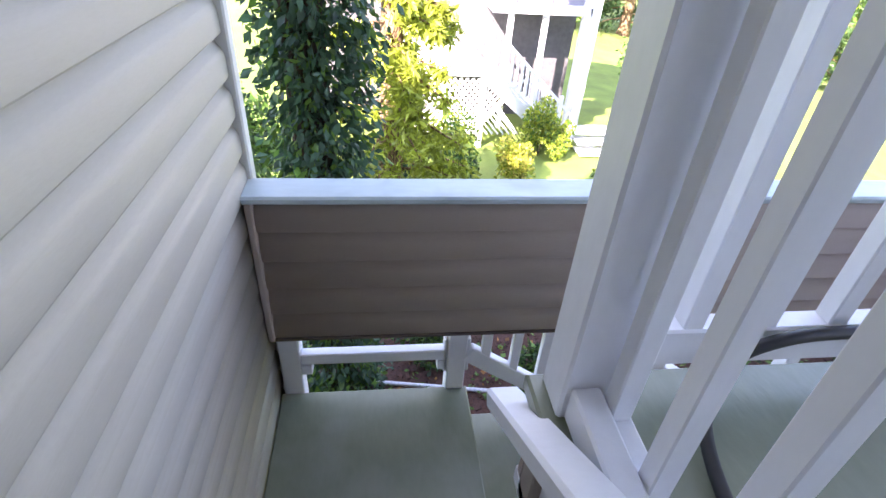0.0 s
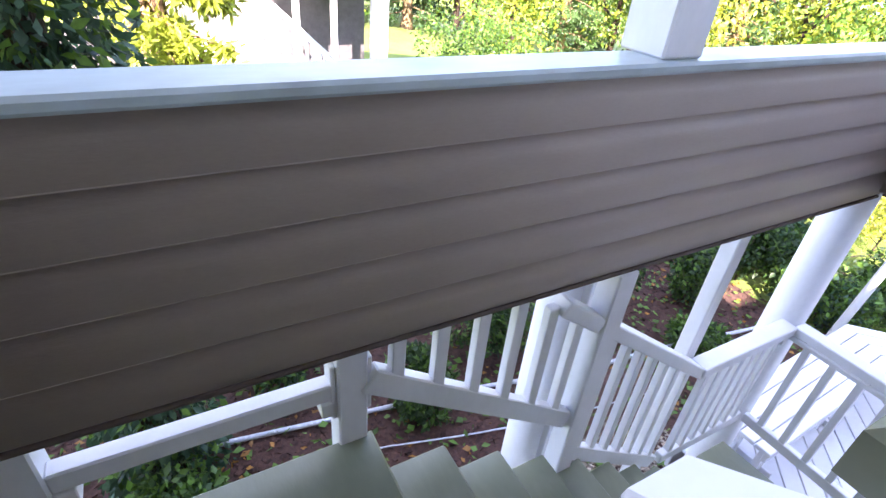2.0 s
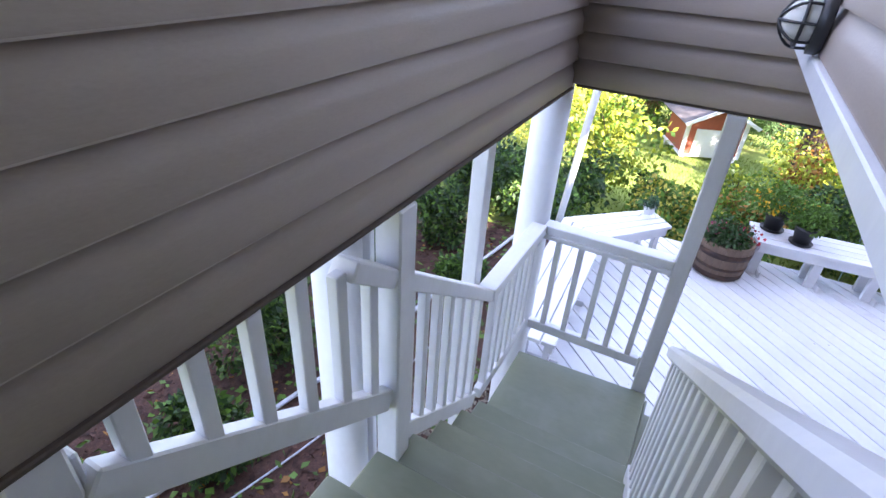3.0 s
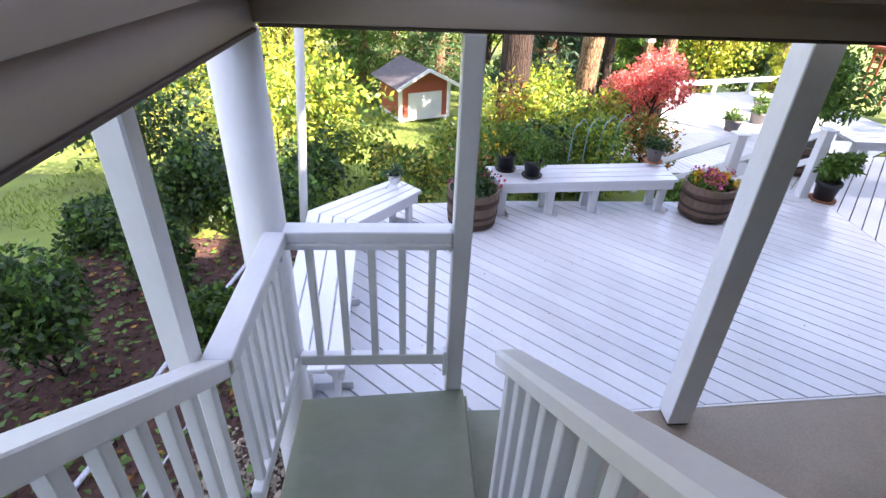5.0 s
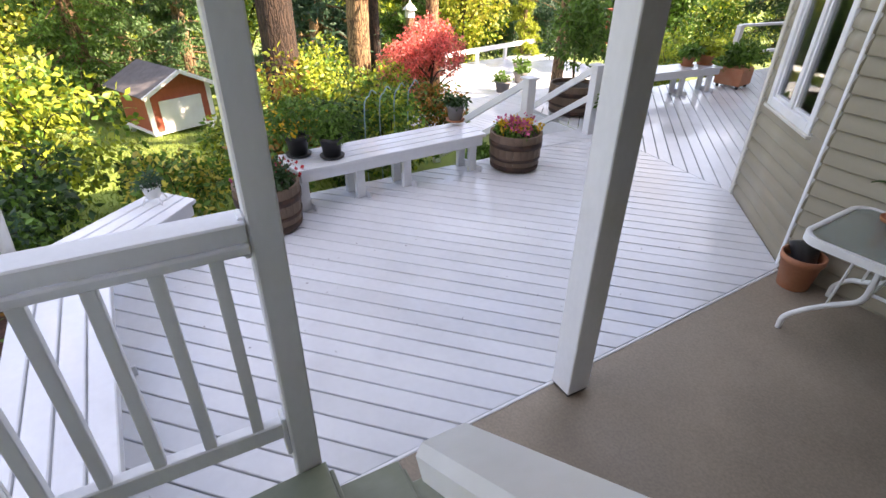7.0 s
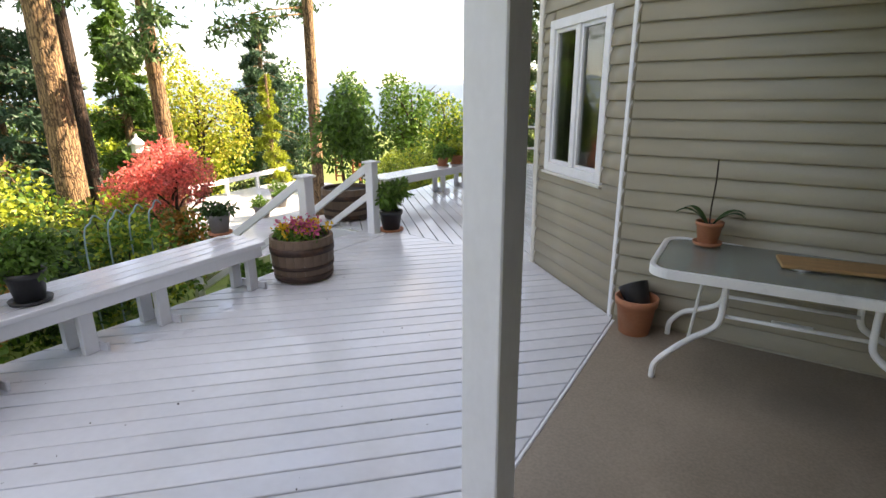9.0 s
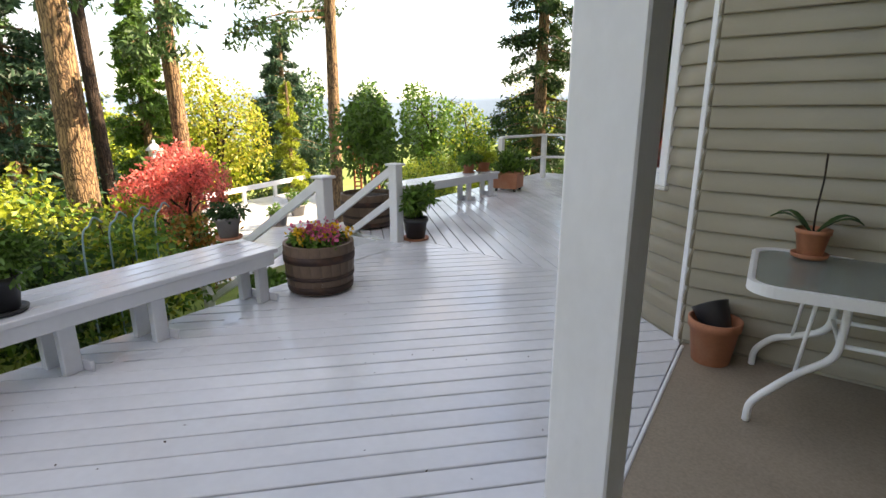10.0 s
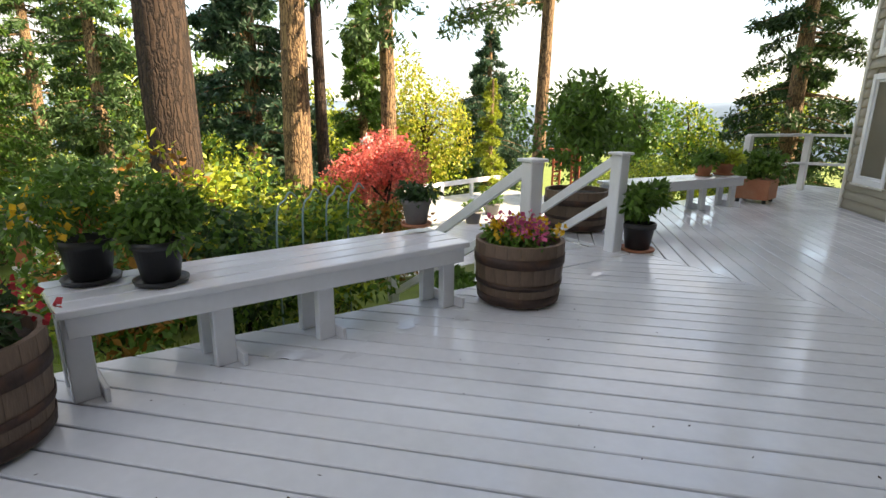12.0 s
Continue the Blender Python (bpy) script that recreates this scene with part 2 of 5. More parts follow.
def add_box(bm, lo, hi, m=None, bev=0.0):
    c = [(a + b) / 2 for a, b in zip(lo, hi)]
    s = [abs(b - a) for a, b in zip(lo, hi)]
    r = bmesh.ops.create_cube(bm, size=1, matrix=Matrix.LocRotScale(c, None, s))
    if bev:
        es = list({e for v in r["verts"] for e in v.link_edges})
        r = bmesh.ops.bevel(bm, geom=es, offset=min(bev, min(s) * 0.3), segments=1, affect="EDGES")
        vs = {v for f in r["faces"] for v in f.verts} | {v for v in r["verts"]}
    else:
        vs = set(r["verts"])
    if m:
        bmesh.ops.transform(bm, matrix=m, verts=list(vs))


def box(name, lo, hi, mat, parent=None, bev=0.004, m=None, label=""):
    bm = bmesh.new()
    add_box(bm, lo, hi, m, bev)
    return part(name, bm, mat, parent, label)


def along(p, q):
    """A frame whose x runs from p to q and whose z stays as upright as it can."""
    p, q = Vector(p), Vector(q)
    x = (q - p).normalized()
    y = Vector((0, 0, 1)).cross(x)
    y = y.normalized() if y.length > 1e-5 else Vector((0, 1, 0))
    z = x.cross(y)
    return Matrix.Translation(p) @ Matrix((x, y, z)).transposed().to_4x4()


def bar(name, p, q, w, h, mat, parent=None, bev=0.005, label=""):
    d = (Vector(q) - Vector(p)).length
    return box(name, (0, -w / 2, -h / 2), (d, w / 2, h / 2), mat, parent, bev, along(p, q), label)


def tube_bm(bm, pts, r, seg=10, r_end=None):
    pts = [Vector(p) for p in pts]
    rings = []
    for i, p in enumerate(pts):
        d = (pts[min(i + 1, len(pts) - 1)] - pts[max(i - 1, 0)]).normalized()
        a = d.orthogonal().normalized() if i == 0 else (rings[-1][1] - d * rings[-1][1].dot(d)).normalized()
        b = d.cross(a)
        f = i / max(1, len(pts) - 1)
        rad = (r if r_end is None else r + (r_end - r) * f) if not isinstance(r, (list, tuple)) else r[i]
        rings.append(([bm.verts.new(p + (a * math.cos(t) + b * math.sin(t)) * rad) for t in [2 * math.pi * k / seg for k in range(seg)]], a))
    for (u, _), (v, _) in zip(rings, rings[1:]):
        for k in range(seg):
            bm.faces.new((u[k], u[(k + 1) % seg], v[(k + 1) % seg], v[k])).smooth = True
    bm.faces.new(rings[0][0][::-1])
    bm.faces.new(rings[-1][0])


def tube(name, pts, r, mat, parent=None, seg=10, label=""):
    bm = bmesh.new()
    tube_bm(bm, pts, r, seg)
    return part(name, bm, mat, parent, label)


def smooth_path(pts, n=6):
    """Catmull-Rom through the points."""
    P = [Vector(p) for p in pts]
    P = [P[0] * 2 - P[1]] + P + [P[-1] * 2 - P[-2]]
    out = []
    for i in range(1, len(P) - 2):
        for k in range(n):
            t = k / n
            a, b, c, d = P[i - 1:i + 3]
            out.append(0.5 * (2 * b + (c - a) * t + (2 * a - 5 * b + 4 * c - d) * t * t + (3 * b - a - 3 * c + d) * t ** 3))
    return out + [P[-2]]


def lathe_bm(bm, prof, seg=28, c=(0, 0, 0)):
    rows = []
    for r, z in prof:
        rows.append([bm.verts.new((c[0] + r * math.cos(2 * math.pi * k / seg), c[1] + r * math.sin(2 * math.pi * k / seg), c[2] + z)) for k in range(seg)])
    for u, v in zip(rows, rows[1:]):
        for k in range(seg):
            bm.faces.new((u[k], u[(k + 1) % seg], v[(k + 1) % seg], v[k])).smooth = True
    bm.faces.new(rows[0][::-1])
    bm.faces.new(rows[-1])


def lathe(name, prof, mat, parent=None, seg=28, label="", c=(0, 0, 0)):
    bm = bmesh.new()
    lathe_bm(bm, prof, seg, c)
    bmesh.ops.recalc_face_normals(bm, faces=bm.faces)
    return part(name, bm, mat, parent, label)


def raw(name, verts, faces, mat, parent=None, label="", smooth=False):
    me = bpy.data.meshes.new(name)
    me.from_pydata([tuple(v) for v in verts], [], [tuple(f) for f in faces])
    me.update()
    if smooth:
        me.polygons.foreach_set("use_smooth", [True] * len(me.polygons))
    return link(name, me, mat, parent, label)


def leaves(name, pts, size, mat, parent=None, label="", seed=1, droop=0.3, aspect=0.5, out=None):
    """Many folded leaf blades at the points (n x 3), each of two triangles pairs."""
    rg = np.random.default_rng(seed)
    pts = np.asarray(pts, float)
    n = len(pts)
    d = rg.normal(size=(n, 3))
    if out is not None:
        d = d * 0.7 + np.asarray(out)
    d[:, 2] -= droop
    d /= np.linalg.norm(d, axis=1)[:, None] + 1e-9
    s = np.cross(d, rg.normal(size=(n, 3)))
    s /= np.linalg.norm(s, axis=1)[:, None] + 1e-9
    u = np.cross(d, s)
    L = size * rg.uniform(0.6, 1.3, n)[:, None]
    W = L * aspect * 0.5
    v = np.empty((n, 4, 3))
    v[:, 0] = pts
    v[:, 1] = pts + d * L * 0.5 + s * W + u * W * 0.35
    v[:, 2] = pts + d * L
    v[:, 3] = pts + d * L * 0.5 - s * W + u * W * 0.35
    me = bpy.data.meshes.new(name)
    me.vertices.add(4 * n)
    me.vertices.foreach_set("co", v.reshape(-1))
    idx = np.arange(4 * n).reshape(n, 4)
    tri = np.concatenate([idx[:, [0, 1, 2]], idx[:, [0, 2, 3]]], 1).reshape(-1)
    me.loops.add(6 * n)
    me.loops.foreach_set("vertex_index", tri)
    me.polygons.add(2 * n)
    me.polygons.foreach_set("loop_start", np.arange(0, 6 * n, 3))
    me.update(calc_edges=True)
    return link(name, me, mat, parent, label)


def blob_points(n, c, r, seed, shell=0.55, lumps=9):
    """Points over an uneven, lumpy crown round c with half-axes r."""
    rg = np.random.default_rng(seed)
    c, r = np.asarray(c, float), np.asarray(r, float)
    lc = rg.normal(size=(lumps, 3))
    lc /= np.linalg.norm(lc, axis=1)[:, None]
    lc *= rg.uniform(0.25, 0.72, (lumps, 1))
    lr = rg.uniform(0.3, 0.55, lumps)
    k = rg.integers(0, lumps, n)
    d = rg.normal(size=(n, 3))
    d /= np.linalg.norm(d, axis=1)[:, None]
    rad = lr[k] * rg.uniform(shell, 1.05, n) ** 0.6
    return c + (lc[k] + d * rad[:, None]) * r, d


def clip(poly, a, b, c):
    """The part of a convex polygon where a*x + b*y <= c."""
    out = []
    for i, p in enumerate(poly):
        q = poly[(i + 1) % len(poly)]
        dp, dq = a * p[0] + b * p[1] - c, a * q[0] + b * q[1] - c
        if dp <= 0:
            out.append(p)
        if dp * dq < 0:
            t = dp / (dp - dq)
            out.append((p[0] + (q[0] - p[0]) * t, p[1] + (q[1] - p[1]) * t))
    return out


def slab(name, poly, z0, z1, mat, parent=None, bev=0.0, label=""):
    bm = bmesh.new()
    f = bm.faces.new([bm.verts.new((x, y, z1)) for x, y in poly])
    if f.normal.z < 0 or sum(p[0] * q[1] - q[0] * p[1] for p, q in zip(poly, poly[1:] + poly[:1])) < 0:
        f.normal_flip()
    r = bmesh.ops.extrude_face_region(bm, geom=[f])
    for v in [g for g in r["geom"] if isinstance(g, bmesh.types.BMVert)]:
        v.co.z = z0
    bmesh.ops.recalc_face_normals(bm, faces=bm.faces)
    if bev:
        es = [e for e in bm.edges if all(v.co.z > z1 - 1e-4 for v in e.verts)]
        bmesh.ops.bevel(bm, geom=es, offset=bev, segments=1, affect="EDGES")
    return part(name, bm, mat, parent, label)


def boards(region, angle, pitch, gap, z0, z1, mat, parent, off=0.0):
    """Deck boards that run at the angle, cut to a convex region; each is its own piece."""
    a, b = -math.sin(radians(angle)), math.cos(radians(angle))
    ks = [a * x + b * y for x, y in region]
    k = math.floor(min(ks) / pitch) * pitch + off
    while k < max(ks):
        p = clip(clip(region, a, b, k + pitch - gap / 2), -a, -b, -(k + gap / 2))
        if len(p) > 2:
            q = []
            for v in p:
                if not q or (Vector(v) - Vector(q[-1])).length > 0.004:
                    q.append(v)
            if len(q) > 2 and (Vector(q[0]) - Vector(q[-1])).length < 0.004:
                q.pop()
            if len(q) > 2:
                dz = R.uniform(-0.0012, 0.0012)
                slab("plank", q, z0, z1 + dz, mat, parent, 0.004)
        k += pitch


def siding(parent, p, q, z0, z1, course, mat, holes=(), depth=0.016, name="siding_board", round_lap=False):
    """Lapped courses on the side to the right of p -> q. holes: (s0, s1, z0, z1) along the wall."""
    p, q = Vector((*p, 0)), Vector((*q, 0))
    L = (q - p).length
    x = (q - p) / L
    nrm = Vector((x.y, -x.x, 0))
    z = z0
    while z < z1 - 0.01:
        t = min(z + course, z1)
        spans = [(0.0, L)]
        for s0, s1, h0, h1 in holes:
            if h0 < t - 0.005 and h1 > z + 0.005:
                spans = [w for a, b in spans for w in ((a, min(b, s0)), (max(a, s1), b)) if w[1] - w[0] > 0.01]
        for a, b in spans:
            h = t - z
            prof = [(0.0, z), (depth * 0.9, z), (depth, z + 0.006), (depth * 0.97, z + h * 0.45), (depth * 0.72, z + h * 0.66), (depth * 0.25, z + h * 0.82), (0.003, t - 0.001), (0.0, t)]
            if round_lap:
                prof = [(0.0, z), (depth * 0.95, z), (depth, z + h * 0.03), (depth * 0.97, z + h * 0.3), (depth * 0.92, z + h * 0.54), (depth * 0.72, z + h * 0.66), (depth * 0.4, z + h * 0.76), (depth * 0.16, z + h * 0.88), (depth * 0.04, t), (0.0, t)]
            bm = bmesh.new()
            A = [bm.verts.new(p + x * a + nrm * d + Vector((0, 0, zz))) for d, zz in prof]
            B = [bm.verts.new(p + x * b + nrm * d + Vector((0, 0, zz))) for d, zz in prof]
            for i in range(len(prof) - 1):
                f = bm.faces.new((A[i], B[i], B[i + 1], A[i + 1]))
                f.smooth = i >= 2
            bm.faces.new(A[::-1]), bm.faces.new(B)
            bmesh.ops.recalc_face_normals(bm, faces=bm.faces)
            part(name, bm, mat, parent)
        z = t


# ---- ground ----
def ground_z(x, y):
    z = -0.5
    z -= 0.18 * min(10.5, max(0, x - 13.5))
    z -= 0.10 * max(0, x - 24) if x < 60 else 3.6 + 0.22 * (x - 60)
    if y > 13:
        z -= min(0.3, (y - 13) * 0.06) * max(0, 1 - max(0, x - 13) / 6)
    if y < -6:
        z -= 0.06 * (-6 - y)
    z += 0.05 * noise.noise(Vector((x * 0.35, y * 0.35, 0)))
    return max(z, -70)


def build_ground():
    xs = [-400, -200, -100, -50, -25, -10, 0, 4] + [5 + i * 0.6 for i in range(46)] + [34, 37, 41, 46, 52, 60, 75, 100, 150, 250, 420, 800, 1600]
    ys = [-1600, -800, -400, -200, -100, -60, -40, -28, -20] + [-14 + i * 0.7 for i in range(56)] + [28, 32, 38, 50, 80, 150, 300, 800, 1600]
    v = [(x, y, ground_z(x, y)) for y in ys for x in xs]
    n = len(xs)
    f = [(j * n + i, j * n + i + 1, (j + 1) * n + i + 1, (j + 1) * n + i) for j in range(len(ys) - 1) for i in range(n - 1)]
    return tagged(raw("ground", v, f, GRASS, smooth=True), "sunlit lawn ground with patches of bare earth", "ground", kind="structure")


build_ground()

# ---- concrete patio and timber deck ----
PATIO = [(6.33, 4.7), (10.30, 4.7), (10.28, 4.96), (10.04, 9.25), (6.33, 9.25)]
tagged(slab("floor_patio", PATIO, -0.5, -0.004, CONCRETE), "stained grey concrete patio under the upper deck", "floor", kind="structure")
deck = thing("floor_deck", "pale grey painted timber deck, wet and glossy, boards laid diagonally", "deck", kind="structure")
MAIN = [(9.995, 10.08), (12.28, 10.2), (13.36, 9.12), (13.45, 8.1), (13.50, 3.765), (11.43, 3.965), (10.31, 4.925), (10.295, 4.96)]
SIDE = [(11.43, 3.96), (13.50, 3.76), (14.95, 3.2), (15.2, 1.6), (15.35, -1.03), (13.72, -1.03), (11.43, 1.37)]
FAR = [(13.72, -1.035), (15.35, -1.035), (15.45, -3.6), (13.72, -3.6)]
boards(MAIN, 46, 0.147, 0.0105, -0.036, 0.0, DECK, deck, 0.086)
boards(SIDE, -44, 0.147, 0.0105, -0.036, 0.0, DECK, deck)
boards([(13.505, 3.765), (14.95, 3.205), (15.1, 3.92), (13.505, 3.92)], -44, 0.147, 0.0105, -0.036, 0.0, DECK, deck)
boards([(13.505, 3.925), (13.9, 3.925), (13.9, 5.2), (13.505, 5.2)], 46, 0.147, 0.0105, -0.036, 0.0, DECK, deck, 0.086)
boards(FAR, -44, 0.147, 0.0105, -0.036, 0.0, DECK, deck)
for a, b in [((9.99, 10.1), (12.29, 10.22)), ((12.29, 10.22), (13.38, 9.13)), ((13.38, 9.13), (13.47, 8.1)), ((13.47, 8.1), (13.50, 5.35)), ((13.92, 3.94), (15.1, 3.94)), ((15.12, 3.94), (15.0, 3.2)), ((15.0, 3.2), (15.22, 1.6)),
             ((15.22, 1.6), (15.37, -1.03)), ((15.37, -1.03), (15.47, -3.6))]:
    bar("fascia_board", (*a, -0.17), (*b, -0.17), 0.035, 0.26, DECK, deck)
bar("fascia_board", (9.995, 9.95, -0.02), (10.275, 4.98, -0.02), 0.022, 0.045, WHITE, deck)
# dark sheet painted in as the shade seen through the board gaps
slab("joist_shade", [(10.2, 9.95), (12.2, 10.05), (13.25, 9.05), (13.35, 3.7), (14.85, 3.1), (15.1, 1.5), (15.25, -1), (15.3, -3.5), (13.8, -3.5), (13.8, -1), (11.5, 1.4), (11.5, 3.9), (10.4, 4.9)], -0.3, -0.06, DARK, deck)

# ---- house ----
def wall(name, p, q, z0, z1, th, mat, label, holes=(), course=0.15, depth=0.016, round_lap=False):
    """A wall whose face is to the right of p -> q, its courses on the face, holes cut through."""
    w = thing(name, label, "wall", kind="structure")
    P, Q = Vector((*p, 0)), Vector((*q, 0))
    x = (Q - P).normalized()
    m = Matrix.Translation(P) @ Matrix((x, Vector((-x.y, x.x, 0)), Vector((0, 0, 1)))).transposed().to_4x4()
    L = (Q - P).length
    cuts = sorted(holes)
    s = 0.0
    for a, b, h0, h1 in cuts:
        box("wall_core", (s, 0, z0), (a, th, z1), mat, w, 0, m)
        box("wall_core", (a, 0, z0), (b, th, h0), mat, w, 0, m)
        if h1 < z1:
            box("wall_core", (a, 0, h1), (b, th, z1), mat, w, 0, m)
        s = b
    box("wall_core", (s, 0, z0), (L, th, z1), mat, w, 0, m)
    siding(w, p, q, z0, z1, course, mat, holes, depth, round_lap=round_lap)
    return w, m


def window(name, m, s0, s1, z0, z1, label, leaves_n=1, fr=0.05):
    """A white-framed window in the wall frame m, set into the hole."""
    w = thing(name, label, "window", kind="structure")
    o = 0.03
    for a, b in (((s0 - o, -0.035, z0 - o), (s0 + fr, 0.05, z1 + o)), ((s1 - fr, -0.035, z0 - o), (s1 + o, 0.05, z1 + o)),
                 ((s0 + fr, -0.035, z0 - o), (s1 - fr, 0.05, z0 + fr)), ((s0 + fr, -0.035, z1 - fr), (s1 - fr, 0.05, z1 + o))):
        box("window_frame", a, b, WHITE, w, 0.006, m)
    step = (s1 - s0 - 2 * fr) / leaves_n
    for k in range(1, leaves_n):
        c = s0 + fr + step * k
        box("mullion", (c - 0.035, -0.03, z0 + fr), (c + 0.035, 0.05, z1 - fr), WHITE, w, 0.005, m)
    for k in range(leaves_n):
        a = s0 + fr + step * k + (0.035 if k else 0)
        b = s0 + fr + step * (k + 1) - (0.035 if k < leaves_n - 1 else 0)
        for lo, hi in (((a, -0.012, z0 + fr), (a + 0.03, 0.03, z1 - fr)), ((b - 0.03, -0.012, z0 + fr), (b, 0.03, z1 - fr)),
                       ((a + 0.03, -0.012, z0 + fr), (b - 0.03, 0.03, z0 + fr + 0.03)), ((a + 0.03, -0.012, z1 - fr - 0.03), (b - 0.03, 0.03, z1 - fr))):
            sash = box("sash", lo, hi, WHITE, w, 0.003, m)
        g = box("pane", (a + 0.03, 0.012, z0 + fr + 0.03), (b - 0.03, 0.018, z1 - fr - 0.03), GLASS, sash, 0, m)
        g.visible_shadow = False
    box("sill", (s0 - 0.05, -0.05, z0 - 0.055), (s1 + 0.05, 0.0, z0 - 0.03), TRIM, w, 0.004, m)
    return w


# HW: unseen west and porch eaves, raised to lengthen the shadow on the garden
HZ, HW = 5.6, 6.6
# stairwell wall, face towards +x
wl, mw = wall("wall_stairwell", (6.32, 4.9), (6.32, 9.815), -0.446, HW, 0.15, SIDING, "beige lapped vinyl siding wall beside the stairs", course=0.127, depth=0.032, round_lap=True)
box("corner_trim", (6.29, 9.817, -0.5), (6.368, 9.875, HW), TRIM, wl, 0.006)
# patio back wall, face towards +y
wp, mp_ = wall("wall_patio", (10.29, 4.92), (6.32, 4.92), -0.485, HW, 0.15, HOUSE, "tan lapped siding wall behind the patio", course=0.126, depth=0.022)
# bay wall at 45 degrees with the pair of windows
wb, mb = wall("wall_bay", (11.42, 3.96), (10.29, 4.92), -0.485, HZ, 0.15, HOUSE, "tan lapped siding bay wall with a white casement window", holes=((0.22, 1.14, 1.035, 2.3),), course=0.126, depth=0.022)
window("window_1", mb, 0.22, 1.14, 1.035, 2.3, "white-framed double casement window reflecting garden trees", 2)
box("corner_trim", (-0.03, -0.035, -0.3), (0.035, 0.02, HZ), TRIM, wb, 0.005, mb)
box("corner_trim", (1.425, -0.03, -0.1), (1.468, 0.0, HZ), WHITE, wb, 0.005, mb)
ws, ms_ = wall("wall_side", (11.42, 1.36), (11.42, 3.96), -0.485, HZ, 0.15, HOUSE, "tan lapped siding side wall of the house", course=0.126)
wf, mf = wall("wall_far_bay", (13.70, -1.03), (11.42, 1.36), -0.485, HZ, 0.15, HOUSE, "tan lapped siding far bay wall with tall windows", holes=((0.28, 0.98, 0.42, 1.8), (0.28, 0.98, 2.1, 3.4)), course=0.126, depth=0.022)
window("window_2", mf, 0.28, 0.98, 0.42, 1.8, "tall narrow white-framed window reflecting foliage", 1)
window("window_3", mf, 0.28, 0.98, 2.1, 3.4, "upper white-framed window reflecting sky", 1)
box("corner_trim", (-0.02, -0.035, -0.3), (0.05, 0.02, HZ), TRIM, wf, 0.005, mf)
box("corner_trim", (1.22, -0.04, -0.1), (1.32, 0.0, HZ), TRIM, wf, 0.005, mf)
we, me_ = wall("wall_east", (13.70, -9.0), (13.70, -1.03), -0.485, HZ, 0.15, HOUSE, "tan lapped siding east wall of the house", course=0.126)
# plain closing walls and roofs, out of view; roof_stairs is added for shade
for nm, a, b in (("wall_back", (2.0, -9.0), (13.7, -8.85)), ("wall_west", (2.0, -8.8), (2.15, 4.7))):
    tagged(box(nm, (*a, -0.5), (*b, HZ), HOUSE, None, 0), "plain closing wall of the house", "wall", kind="structure")
tagged(slab("roof_house", [(2, -9.3), (14.3, -9.3), (14.2, -0.95), (11.9, 1.5), (11.9, 4.2), (10.6, 5.3), (5.8, 5.3), (2, 5.3)], HZ, HZ + 0.25, ROOFING), "dark grey house roof", "roof", kind="structure")
tagged(slab("roof_stairs", [(5.8, 5.31), (10.25, 5.31), (10.25, 10.3), (5.8, 10.3)], HW, HW + 0.2, TAUPE), "unseen taupe roof added over the upper deck to shade the stairs", "roof", kind="structure")
# west wing behind the stairwell wall, out of view; it shades the mulch bed
tagged(box("wall_north", (-6.0, 9.66, -0.5), (6.16, 9.815, HW), SIDING, None, 0), "beige sided north wall of the house", "wall", kind="structure")
tagged(slab("roof_west", [(-6.4, 4.6), (5.75, 4.6), (5.75, 10.2), (-6.4, 10.2)], HW, HW + 0.25, ROOFING), "dark grey roof over the west wing", "roof", kind="structure")
# added dark panels and floor: block stray sun, keep the panes dark
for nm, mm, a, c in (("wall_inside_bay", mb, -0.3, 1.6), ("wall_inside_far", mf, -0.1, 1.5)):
    tagged(box(nm, (a, 0.9, -0.4), (c, 0.95, HZ - 0.1), DARK, None, 0, mm), "unseen dark panel added behind the glass to stand for room shade", "wall", kind="structure")
tagged(slab("dark_panel_floor", [(6.6, -8.8), (13.5, -8.8), (13.5, -1.1), (11.2, 1.3), (11.2, 3.8), (10.2, 4.7), (6.6, 4.7)], -0.1, 0.05, DARK), "unseen dark floor added behind the glass to stand for room shade", "floor", kind="structure")

# ---- upper deck over the patio ----
UP, BOT, CAPZ = 3.19, 2.475, 3.11
floor_up = thing("floor_upper_deck", "green painted upper deck floor above the patio", "floor", kind="structure")
slab("deck_top", [(7.10, 5.0), (9.72, 5.0), (9.72, 8.865), (7.10, 8.865)], UP - 0.04, UP, GREEN, floor_up, 0.006)
slab("deck_top", [(6.345, 5.0), (7.10, 5.0), (7.10, 7.36), (6.345, 7.36)], UP - 0.04, UP, GREEN, floor_up, 0.006)
slab("soffit", [(6.36, 5.0), (9.70, 5.0), (9.70, 8.80), (7.16, 8.80), (7.16, 7.3), (6.36, 7.3)], 2.78, 2.84, BROWN, floor_up)
box("fascia", (7.12, 8.75, 2.84), (9.715, 8.815, UP - 0.045), TAUPE, floor_up, 0.004)
siding(floor_up, (9.715, 8.816), (7.12, 8.816), 2.885, UP - 0.045, 0.127, TAUPE, (), 0.02, round_lap=True)
box("fascia_lip", (7.12, 8.75, 2.83), (9.715, 8.852, 2.883), WHITE, floor_up, 0.004)
box("fascia", (7.145, 7.35, 2.82), (7.165, 8.795, UP - 0.045), WHITE, floor_up, 0.003)
cl = thing("cage_lamp", "black caged bulkhead lamp with a frosted glass", "lamp", (8.78, 8.84, 2.965), 0)
lathe("glass", [(0.055, 0.0), (0.055, 0.05), (0.045, 0.085), (0.02, 0.1), (0.005, 0.102)], LAMPGLASS, cl, 18).matrix_basis = pose(0, 0.01, 0, -90, 0, 0)
